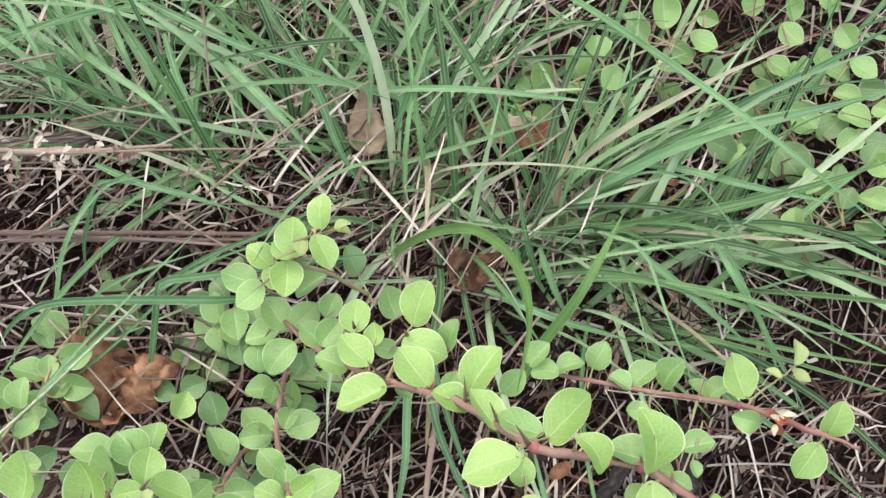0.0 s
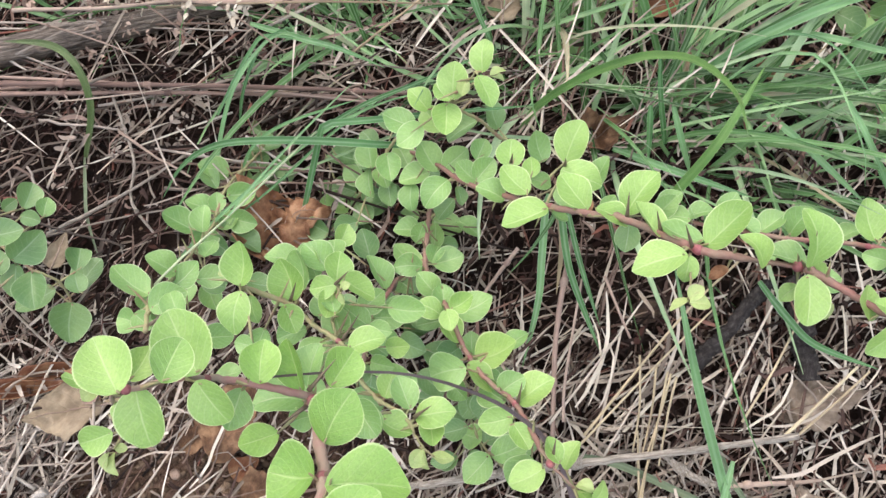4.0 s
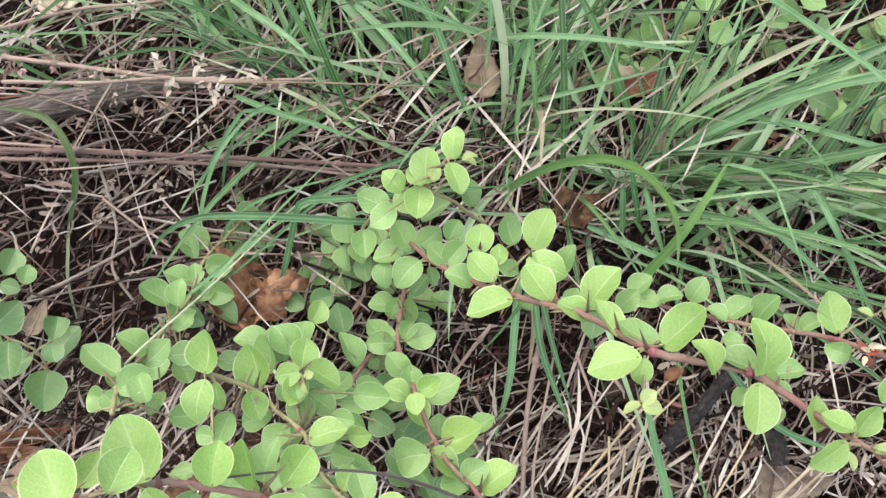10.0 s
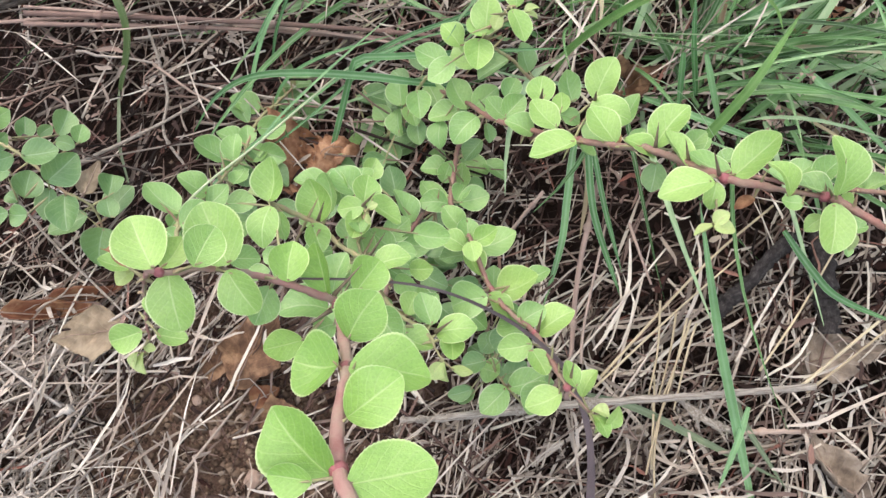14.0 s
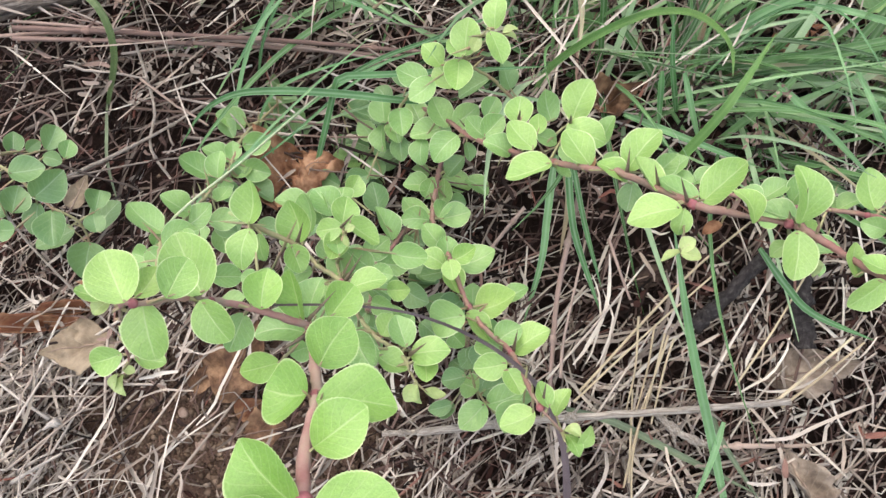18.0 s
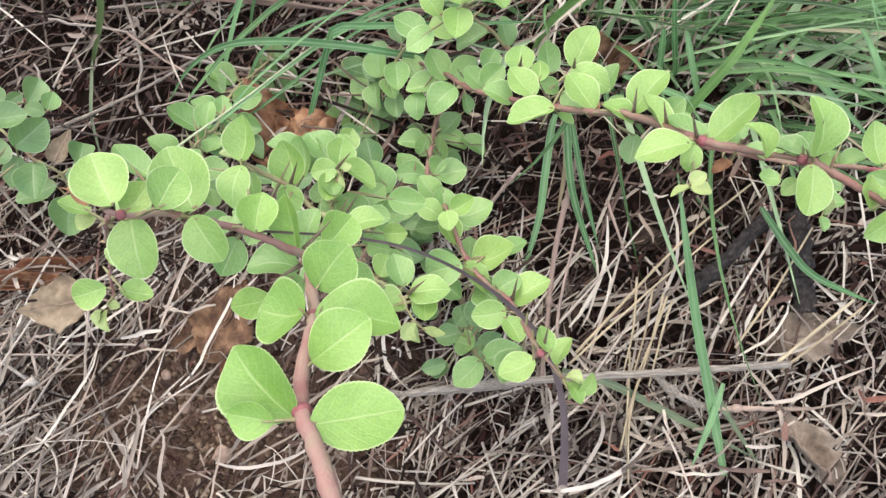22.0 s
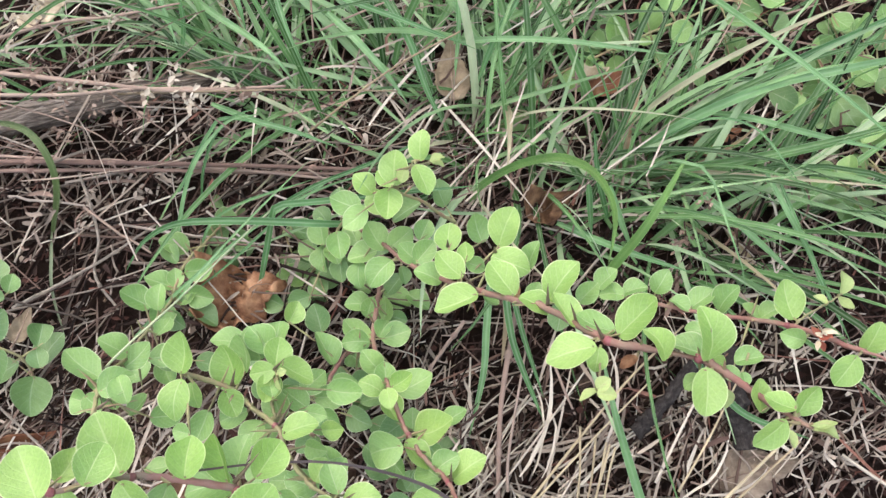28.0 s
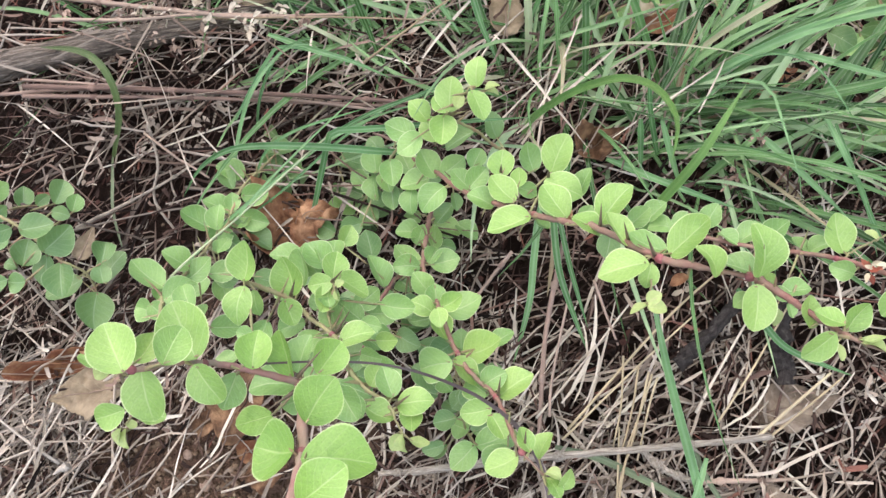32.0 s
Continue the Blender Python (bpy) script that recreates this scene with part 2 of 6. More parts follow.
def soil_material():
    k = Mat("soil")
    pos = k.node("NewGeometry").outputs["Position"]
    big, mid, fine = k.noise(9.0, 4.0, pos), k.noise(70.0, 6.0, pos), k.noise(650.0, 6.0, pos)
    col = k.ramp(mid, (0.3, (0.072, 0.043, 0.034)), (0.5, (0.143, 0.09, 0.069)), (0.72, (0.235, 0.16, 0.124)))
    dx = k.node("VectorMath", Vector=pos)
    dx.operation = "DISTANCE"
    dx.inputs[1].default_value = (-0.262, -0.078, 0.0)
    # Near-black outside the bare patch paints shade between straws into the colour.
    gap_shade = k.math("MULTIPLY", k.math("ADD", k.math("SUBTRACT", dx.outputs["Value"], 0.115), k.math("MULTIPLY", k.math("SUBTRACT", big, 0.5), 0.12)), 16.0, True)
    grit = k.ramp(fine, (0.52, (0, 0, 0)), (0.72, (0.55, 0.55, 0.55)))
    col = k.mix(grit, col, (0.2, 0.145, 0.105))
    col = k.mix(k.math("MULTIPLY", gap_shade, 0.9), col, (0.008, 0.0055, 0.005))
    h = k.math("ADD", mid, k.math("MULTIPLY", fine, 0.5))
    return k.finish(col, 0.95, h, 0.009, 1.0, 0.04)


def bark_material(name, a, b, c, stretch=(6.0, 4.0, 1.0)):
    k = Mat(name)
    co = k.node("TexCoord").outputs["UV"]
    mp = k.node("Mapping", Vector=co)
    mp.inputs["Scale"].default_value = stretch
    crack = k.noise(3.0, 8.0, mp.outputs["Vector"], 0.7)
    pos = k.node("NewGeometry").outputs["Position"]
    fine = k.noise(500.0, 6.0, pos)
    col = k.ramp(crack, (0.35, a), (0.5, b), (0.65, c))
    col = k.mix(k.math("MULTIPLY", fine, 0.35), col, c)
    return k.finish(col, 0.9, k.math("ADD", crack, k.math("MULTIPLY", fine, 0.3)), 0.004, 1.0, 0.15)


def dry_leaf_material(name, a, b, c):
    k = Mat(name)
    uv = k.node("UVMap").outputs["UV"]
    sep = k.node("SeparateXYZ", Vector=uv)
    across = k.math("ABSOLUTE", k.math("SUBTRACT", k.math("MULTIPLY", sep.outputs[1], 2.0), 1.0))
    pos = k.node("NewGeometry").outputs["Position"]
    mottle, fine = k.noise(90.0, 6.0, pos), k.noise(900.0, 5.0, pos)
    col = k.ramp(mottle, (0.33, a), (0.5, b), (0.68, c))
    rib = k.math("SUBTRACT", 1.0, k.math("MULTIPLY", across, 18.0), True)
    wig = k.math("SUBTRACT", k.math("MULTIPLY", sep.outputs[0], 6.0), k.math("MULTIPLY", across, 2.0))
    saw = k.math("ABSOLUTE", k.math("SUBTRACT", k.math("FRACT", wig), 0.5))
    veins = k.math("MAXIMUM", rib, k.math("MULTIPLY", k.math("SUBTRACT", 1.0, k.math("MULTIPLY", saw, 12.0), True), 0.6))
    col = k.mix(k.math("MULTIPLY", veins, 0.4), col, c)
    h = k.math("ADD", k.math("MULTIPLY", veins, 0.8), fine)
    return k.finish(col, 0.75, h, 0.001, 0.7, 0.2, 0.12)


SOIL = soil_material()
CRUMB = strand_material("earth_crumbs", ((0.0, (0.05, 0.033, 0.025)), (0.5, (0.12, 0.083, 0.06)), (0.9, (0.21, 0.155, 0.115)), (1.0, (0.3, 0.24, 0.19))), 0.95, 0.0, spec=0.06)
BARK = bark_material("grey_bark", (0.022, 0.017, 0.015), (0.12, 0.095, 0.08), (0.42, 0.36, 0.31), (5.0, 13.0, 1.0))
DEADWOOD = bark_material("dead_twig_wood", (0.2, 0.16, 0.13), (0.42, 0.36, 0.305), (0.66, 0.6, 0.53))
CHAR = bark_material("charred_wood", (0.014, 0.012, 0.012), (0.035, 0.03, 0.03), (0.09, 0.08, 0.078))
DRY_BROWN = dry_leaf_material("brown_dry_leaf", (0.055, 0.03, 0.02), (0.13, 0.072, 0.043), (0.28, 0.17, 0.1))
DRY_RUST = dry_leaf_material("rusty_dry_leaf", (0.1, 0.043, 0.024), (0.24, 0.118, 0.066), (0.44, 0.26, 0.155))
DRY_DARK = dry_leaf_material("dark_dry_leaf", (0.03, 0.02, 0.016), (0.06, 0.04, 0.031), (0.12, 0.082, 0.06))
DRY_TAN = dry_leaf_material("tan_dry_leaf", (0.165, 0.125, 0.085), (0.25, 0.195, 0.135), (0.34, 0.275, 0.195))
DRY_PALE = dry_leaf_material("bleached_dry_leaf", (0.33, 0.27, 0.18), (0.46, 0.39, 0.28), (0.6, 0.53, 0.4))
DRY_RED = dry_leaf_material("red_brown_dry_leaf", (0.13, 0.045, 0.028), (0.2, 0.09, 0.05), (0.3, 0.18, 0.1))
DRY_GREY = dry_leaf_material("grey_brown_dry_leaf", (0.1, 0.078, 0.06), (0.21, 0.165, 0.128), (0.37, 0.31, 0.25))


# ---- builders ----
MM = 0.001


def raw_mesh(name, verts, faces, material, uvs=None, smooth=True):
    me = bpy.data.meshes.new(name)
    me.from_pydata([tuple(v) for v in verts], [], faces)
    if uvs is not None:
        layer = me.uv_layers.new(name="UVMap")
        idx = np.empty(len(me.loops), int)
        me.loops.foreach_get("vertex_index", idx)
        layer.data.foreach_set("uv", np.asarray(uvs, float)[idx].ravel())
    if smooth:
        me.polygons.foreach_set("use_smooth", [True] * len(me.polygons))
    me.materials.append(material)
    me.update()
    return me


def spline(points, count):
    """Points along a smooth curve through the given points."""
    p = np.asarray(points, float)
    d = np.r_[0, np.cumsum(np.linalg.norm(np.diff(p, axis=0), axis=1))]
    ext = np.vstack([2 * p[0] - p[1], p, 2 * p[-1] - p[-2]])
    out = []
    for s in np.linspace(0, d[-1], count):
        i = min(max(int(np.searchsorted(d, s, "right")) - 1, 0), len(p) - 2)
        u = (s - d[i]) / max(d[i + 1] - d[i], 1e-9)
        a, b, c, e = ext[i : i + 4]
        out.append(0.5 * (2 * b + (c - a) * u + (2 * a - 5 * b + 4 * c - e) * u**2 + (3 * b - a - 3 * c + e) * u**3))
    return np.array(out)


class Pile:
    """Gathers many small pieces into one mesh."""

    def __init__(self):
        self.v, self.f, self.uv, self.n = [], [], [], 0

    def add(self, verts, faces, uvs):
        self.v.append(verts)
        self.f.extend([tuple(i + self.n for i in q) for q in faces])
        self.uv.append(uvs)
        self.n += len(verts)

    def mesh(self, name, material, smooth=True):
        return raw_mesh(name, np.vstack(self.v), self.f, material, np.vstack(self.uv), smooth)


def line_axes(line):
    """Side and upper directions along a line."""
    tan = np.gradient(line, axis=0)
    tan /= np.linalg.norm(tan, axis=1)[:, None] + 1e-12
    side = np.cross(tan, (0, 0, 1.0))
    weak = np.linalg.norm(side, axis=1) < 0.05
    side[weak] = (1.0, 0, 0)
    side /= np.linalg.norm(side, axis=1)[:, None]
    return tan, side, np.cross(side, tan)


def tube(pile, line, radii, sides=8, knobbly=0.0, rng=None):
    line = np.asarray(line, float)
    n = len(line)
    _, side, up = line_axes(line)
    ang = np.arange(sides) * 2 * math.pi / sides
    r = np.broadcast_to(np.asarray(radii, float), (n,))[:, None] * np.ones((1, sides))
    if knobbly:
        r = r * (1 + knobbly * rng.standard_normal((n, sides)))
    v = line[:, None] + r[..., None] * (np.cos(ang)[None, :, None] * side[:, None] + np.sin(ang)[None, :, None] * up[:, None])
    uv = np.stack(np.broadcast_arrays(np.linspace(0, 1, n)[:, None], (ang / 2 / math.pi)[None]), -1)
    f = [(i * sides + j, i * sides + (j + 1) % sides, (i + 1) * sides + (j + 1) % sides, (i + 1) * sides + j) for i in range(n - 1) for j in range(sides)]
    f += [tuple(range(sides))[::-1], tuple((n - 1) * sides + j for j in range(sides))]
    pile.add(v.reshape(-1, 3), f, uv.reshape(-1, 2))


def strip(pile, line, widths, fold=0.25, twist=0.0, face=None, channel=False):
    """A folded blade along a line."""
    line = np.asarray(line, float)
    n = len(line)
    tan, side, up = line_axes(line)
    if face is not None:
        side = np.cross(tan, np.asarray(face, float))
        side /= np.linalg.norm(side, axis=1)[:, None] + 1e-9
        up = np.cross(side, tan)
    a = np.linspace(0, twist, n)[:, None]
    side, up = np.cos(a) * side + np.sin(a) * up, np.cos(a) * up - np.sin(a) * side
    w = np.asarray(widths, float)[:, None] / 2
    cross = (-1.0, -0.1, 0.1, 1.0) if channel else (-1.0, 0.0, 1.0)
    m = len(cross)
    v = np.stack([line + c * w * side + fold * abs(c) * w * up for c in cross], 1)
    uv = np.stack(np.broadcast_arrays(np.linspace(0, 1, n)[:, None], (np.array(cross) / 2 + 0.5)[None]), -1)
    f = [(i * m + j, i * m + j + 1, (i + 1) * m + j + 1, (i + 1) * m + j) for i in range(n - 1) for j in range(m - 1)]
    pile.add(v.reshape(-1, 3), f, uv.reshape(-1, 2))


def part(name, mesh, parent, label=""):
    ob = new(name, mesh)
    ob.parent = parent
    if label:
        tagged(ob, label)
    return ob


def soil_height(x, y):
    """The bare ground's height."""
    p = Vector((x, y, 0))
    near = 0.009 * noise.noise(p * 6.0) + 0.004 * noise.noise(p * 19.0) + 0.0018 * noise.noise(p * 60.0)
    return near - 0.004


# ---- ground ----
inner = np.linspace(-0.95, 0.95, 231)
reach = 0.95 * 1.32 ** np.arange(1, 16)
axis = np.concatenate([-reach[::-1], inner, reach])
gx, gy = axis - 0.05, axis + 0.12
verts = [(x, y, soil_height(x, y)) for y in gy for x in gx]
m = len(axis)
faces = [(j * m + i, j * m + i + 1, (j + 1) * m + i + 1, (j + 1) * m + i) for j in range(m - 1) for i in range(m - 1)]
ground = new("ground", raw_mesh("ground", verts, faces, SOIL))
tagged(ground, "crumbly brown soil under dry straw and grass", "ground", kind="structure")

# ---- loose litter ----
rng = np.random.default_rng(11)


def bare(x, y):
    """How bare of straw the soil is: one small worn patch."""
    return math.exp(-(((x + 0.258) / 0.1) ** 4 + ((y + 0.074) / 0.055) ** 4))


def scatter_straw(count, x0, x1, y0, y1, low, high, length, width, seed, thin=True, keep=None):
    g = np.random.default_rng(seed)
    pile = Pile()
    made = 0
    while made < count:
        x, y = g.uniform(x0, x1), g.uniform(y0, y1)
        if g.random() < 0.9 * bare(x, y):
            continue
        if keep is not None and g.random() > keep(x, y):
            continue
        made += 1
        ln = g.uniform(*length) * g.uniform(0.6, 1.0)
        h = g.normal(0.95, 0.4) if g.random() < 0.5 else g.uniform(0, 2 * math.pi)
        bend = g.normal(0, 0.11) if g.random() < 0.9 else g.normal(0, 0.5)
        tilt = g.normal(0, 0.09)
        z = soil_height(x, y) + low + (high - low) * g.random() ** 1.8
        if g.random() < 0.5 * min(1.0, max(0.0, max(abs(x + 0.13) - 0.36, abs(y - 0.11) - 0.3) / 0.13)) and length[1] < 0.135:
            continue
        s = np.linspace(-0.5, 0.5, 7)
        hh = h + bend * s
        line = np.stack([x + ln * s * np.cos(hh), y + ln * s * np.sin(hh), z + ln * s * tilt - 0.16 * ln * s**2], 1)
        line += np.cumsum(g.normal(0, 0.0034 * ln, (7, 3)), axis=0) * 0.5
        line[:, 2] = np.maximum(line[:, 2], 0.001)
        w = g.uniform(*width)
        if thin and g.random() < 0.6:
            tube(pile, line, w * 0.5 * np.linspace(1, 0.6, 7), 4)
        else:
            strip(pile, line, w * 1.15 * np.array((0.5, 0.9, 1, 0.95, 0.85, 0.65, 0.15)), 0.5, g.normal(0, 1.2))
    return pile


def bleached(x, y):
    """How much pale bleached straw is kept: most in the open, little under plants."""
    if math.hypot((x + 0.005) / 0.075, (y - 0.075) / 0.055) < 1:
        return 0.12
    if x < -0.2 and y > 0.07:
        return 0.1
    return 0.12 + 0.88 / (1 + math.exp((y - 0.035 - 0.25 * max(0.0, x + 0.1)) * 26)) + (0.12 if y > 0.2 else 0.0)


def sheltered(x, y):
    """Straw is sparse beside the dead branch, showing soil with shade in its colour."""
    return 0.7 if x < -0.17 and 0.08 < y < 0.27 else 1.0


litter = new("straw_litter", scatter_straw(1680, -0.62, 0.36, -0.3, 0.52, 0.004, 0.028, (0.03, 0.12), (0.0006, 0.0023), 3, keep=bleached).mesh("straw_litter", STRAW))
for straw_no in range(200):
    part("straw", scatter_straw(1, -0.45, 0.14, -0.14, 0.27, 0.016, 0.032, (0.06, 0.17), (0.0009, 0.002), 500 + straw_no, keep=bleached).mesh("straw", STRAW), litter)
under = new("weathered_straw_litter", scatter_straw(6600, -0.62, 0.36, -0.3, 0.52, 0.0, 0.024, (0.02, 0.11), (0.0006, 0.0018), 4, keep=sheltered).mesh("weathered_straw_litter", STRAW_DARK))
tagged(under, "brown weathered straw and stems on soil, colour deepened as shade", "dry straw", kind="stuff")
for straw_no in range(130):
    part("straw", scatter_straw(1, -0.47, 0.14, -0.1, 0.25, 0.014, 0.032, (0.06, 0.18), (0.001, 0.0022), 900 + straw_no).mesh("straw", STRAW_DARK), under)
pale_corner = scatter_straw(290, -0.47, -0.31, -0.19, 0.005, 0.006, 0.03, (0.04, 0.12), (0.0011, 0.0029), 61)
part("straw_mat", pale_corner.mesh("straw_mat", GREYPALE), litter, "dense mat of bleached grey straw")

grey = scatter_straw(120, -0.46, -0.06, 0.07, 0.28, 0.01, 0.03, (0.02, 0.09), (0.0014, 0.003), 62)
part("broken_stems", grey.mesh("broken_stems", GREYSTRAW), under, "short broken grey-brown stems")
debris = scatter_straw(70, -0.5, -0.2, 0.2, 0.4, 0.02, 0.06, (0.015, 0.08), (0.0012, 0.0032), 64)
part("broken_stems", debris.mesh("broken_stems", GREYPALE), under, "pale broken weed stems and husks")
bright = scatter_straw(85, -0.12, 0.3, -0.25, 0.03, 0.02, 0.036, (0.04, 0.12), (0.0012, 0.0024), 63)
part("straw_mat", bright.mesh("straw_mat", BLEACHED), litter, "bleached whitish straws on top")


def laid_straw(points, width, material, flat=False):
    """One long straw lying on the others."""
    line = spline(np.asarray(points, float) * MM, 14)
    pile = Pile()
    if flat:
        strip(pile, line, width * MM * np.array([0.5, 0.8] + [1.0] * 9 + [0.9, 0.6, 0.1]), 0.4, 1.1)
    else:
        tube(pile, line, np.linspace(0.5, 0.36, 14) * width * MM, 6)
    part("straw", pile.mesh("straw", material), litter)


YELLOW = strand_material("yellow_straw", ((0.0, (0.4, 0.32, 0.205)), (1.0, (0.54, 0.465, 0.32))), 0.55, 0.1)
laid_straw([(-35, -24, 34), (22, 45, 38), (62, 85, 34)], 1.8, YELLOW)
laid_straw([(-24, -35, 30), (7, 17, 34)], 1.5, STRAW)
laid_straw([(-5, -72, 26), (-5, -45, 30), (-4, -13, 26)], 1.6, YELLOW)
laid_straw([(6, -19, 30), (-3, -48, 32), (-8, -75, 26)], 1.7, YELLOW)
laid_straw([(72, -23, 32), (94, -2, 38), (116, 18, 36)], 2.2, YELLOW)
laid_straw([(77, -24, 32), (100, -4, 36), (123, 16, 34)], 1.6, YELLOW)
laid_straw([(40, -9, 30), (58, 25, 34), (80, 63, 30)], 1.9, STRAW)
laid_straw([(47, -16, 30), (63, 25, 34), (73, 38, 32)], 1.3, STRAW)
laid_straw([(-46, -16, 26), (-45, 8, 30), (-35, 68, 34)], 2.0, PINKSTEM)
laid_straw([(-21, 71, 30), (-12, 46, 30), (-5, 31, 24)], 2.0, PINKSTEM)
laid_straw([(66, -43, 32), (80, -41, 37), (93, -34, 37), (113, -24, 34), (128, -17, 30)], 2.2, STRAW, True)
for root, end in ((-6, -8), (3, -3), (9, 1), (14, 6), (11, -1)):
    laid_straw([(root + 3, 18 - 0.6 * root, 38), (root * 0.6 + end * 0.3 + 2, -8, 36), (end, -36 - 0.5 * end, 31)], 1.5, YELLOW)
laid_straw([(-38, -30, 32), (4, 14, 38), (40, 50, 36)], 1.5, YELLOW)
laid_straw([(-1, -40, 32), (-4, -62, 30), (-3, -92, 26)], 1.4, YELLOW)
laid_straw([(14, -60, 30), (22, -75, 30), (33, -100, 26)], 1.6, STRAW)
laid_straw([(52, -14, 34), (72, 18, 38), (96, 60, 34)], 1.5, YELLOW)
laid_straw([(68, 45, 28), (59, 17, 32), (57, -12, 30)], 1.8, STRAW_DARK)
laid_straw([(-278, -97, 16), (-255, -63, 20), (-234, -25, 18)], 1.9, STRAW)
laid_straw([(-322, -103, 15), (-295, -82, 19), (-270, -67, 18), (-241, -65, 15)], 2.2, STRAW, True)
laid_straw([(-390, -92, 28), (-374, -61, 32), (-363, -31, 30)], 1.9, STRAW)
laid_straw([(-378, -98, 28), (-340, -63, 32), (-322, -45, 30)], 1.9, STRAW)
laid_straw([(-370, -99, 28), (-345, -64, 32), (-335, -42, 30)], 1.4, STRAW)
laid_straw([(-331, -13, 28), (-327, -41, 26), (-324, -68, 22)], 1.8, STRAW)
laid_straw([(-374, -53, 30), (-351, -51, 30), (-329, -49, 26)], 1.5, STRAW)
laid_straw([(-304, -77, 16), (-283, -45, 22), (-266, -13, 20)], 1.6, STRAW)
laid_straw([(-330, -101, 20), (-318, -64, 26), (-318, -43, 24)], 2.4, STRAW, True)
laid_straw([(-292, -94, 14), (-278, -74, 18), (-249, -49, 16)], 1.4, STRAW)
laid_straw([(-54, -17, 24), (-27, 17, 30), (2, 58, 26)], 1.6, STRAW)
laid_straw([(6, -12, 24), (-12, -58, 28), (-14, -85, 24)], 1.5, STRAW)
laid_straw([(-127, -92, 20), (-103, -63, 26), (-67, -21, 24)], 1.3, STRAW)
laid_straw([(-150, -50, 22), (-125, -67, 24), (-91, -95, 20)], 2.0, STRAW_DARK)
laid_straw([(-104, 37, 30), (-96, 68, 34), (-82, 100, 30)], 1.5, STRAW)

flat = np.random.default_rng(97)
for _ in range(46):
    low_left = flat.random() < 0.5
    x, y = (flat.uniform(-0.4, -0.2), flat.uniform(-0.14, -0.01)) if low_left else (flat.uniform(-0.06, 0.12), flat.uniform(-0.1, 0.04))
    h, ln = flat.normal(0.9, 0.5), flat.uniform(0.03, 0.075)
    t = np.linspace(-0.5, 0.5, 9)
    line = np.stack([x + t * ln * np.cos(h + 0.5 * t), y + t * ln * np.sin(h + 0.5 * t), soil_height(x, y) + 0.03 + 0.004 * np.cos(7 * t)], 1)
    pile = Pile()
    line += np.cumsum(flat.normal(0, 0.0006, (9, 3)), axis=0)
    strip(pile, line, flat.uniform(0.0012, 0.0026) * np.array((0.4, 0.8, 1, 1, 0.95, 1, 0.9, 0.7, 0.3)), 0.5, flat.normal(0, 0.5))
    part("straw", pile.mesh("straw", (GREYPALE, STRAW, BLEACHED, GREYSTRAW)[flat.integers(4)]), litter)

tagged(litter, "grey and tan dry grass straw lying thick on soil", "dry straw", kind="stuff")

def scatter_bits(count, x0, x1, y0, y1, length, width, seed, lift=0.03, keep=None):
    """Short broken straws, kinked once or twice and lying at all angles."""
    g = np.random.default_rng(seed)
    pile = Pile()
    while count:
        x, y = g.uniform(x0, x1), g.uniform(y0, y1)
        if g.random() < 0.8 * bare(x, y) or (keep is not None and g.random() > keep(x, y)):
            continue
        count -= 1
        ln, h = g.uniform(*length) * g.uniform(0.5, 1.0), g.uniform(0, 6.28)
        hs = h + np.cumsum(np.r_[0, g.normal(0, 0.12, 2), g.normal(0, 0.7), g.normal(0, 0.15)])
        el = np.r_[g.normal(0, 0.25), g.normal(0, 0.25, 4)]
        d = np.stack([np.cos(hs) * np.cos(el), np.sin(hs) * np.cos(el), np.sin(el)], 1) * ln / 5
        line = np.vstack([[0, 0, 0], np.cumsum(d, axis=0)]) + (x, y, soil_height(x, y) + 0.004 + lift * g.random() ** 1.5)
        line[:, 2] = np.maximum(line[:, 2], 0.002)
        w = g.uniform(*width)
        if g.random() < 0.5:
            tube(pile, line, 0.5 * w * np.linspace(1, 0.55, 6), 4)
        else:
            strip(pile, line, w * 1.5 * np.array((0.6, 1, 1, 0.9, 0.7, 0.2)), 0.6, g.normal(0, 1.5))
    return pile


for shade, count, seed, words in ((STRAW, 1250, 71, "short broken pale straw bits"), (GREYPALE, 750, 72, "short broken grey straw bits")):
    part("straw_bits", scatter_bits(count, -0.48, 0.2, -0.18, 0.3, (0.012, 0.05), (0.0007, 0.0018), seed, keep=bleached).mesh("straw_bits", shade), litter, words)
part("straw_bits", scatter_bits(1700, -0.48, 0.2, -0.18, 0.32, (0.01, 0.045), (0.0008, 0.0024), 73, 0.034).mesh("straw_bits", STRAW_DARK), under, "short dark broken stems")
part("husks", scatter_bits(110, -0.46, -0.1, 0.08, 0.3, (0.01, 0.028), (0.001, 0.0026), 74, 0.045).mesh("husks", DRIEDSCALE), under, "curled grey papery husks")

tg = np.random.default_rng(88)
for _ in range(58):
    x, y, h, ln = tg.uniform(-0.47, -0.14), tg.uniform(0.09, 0.27), tg.normal(0.0, 0.35), tg.uniform(0.06, 0.16)
    s = np.linspace(-0.5, 0.5, 10)
    line = np.stack([x + s * ln * math.cos(h), y + s * ln * math.sin(h), 0.022 + 0.02 * tg.random() + s * ln * tg.normal(0, 0.07)], 1) + np.cumsum(tg.normal(0, 0.0006, (10, 3)), axis=0)
    pile = Pile()
    tube(pile, line, tg.uniform(0.0005, 0.0012) * np.linspace(1, 0.7, 10), 6, 0.08, tg)
    part("twig", pile.mesh("twig", (GREYSTRAW, WEED, GREYPALE, STRAW_DARK)[tg.integers(4)]), under)

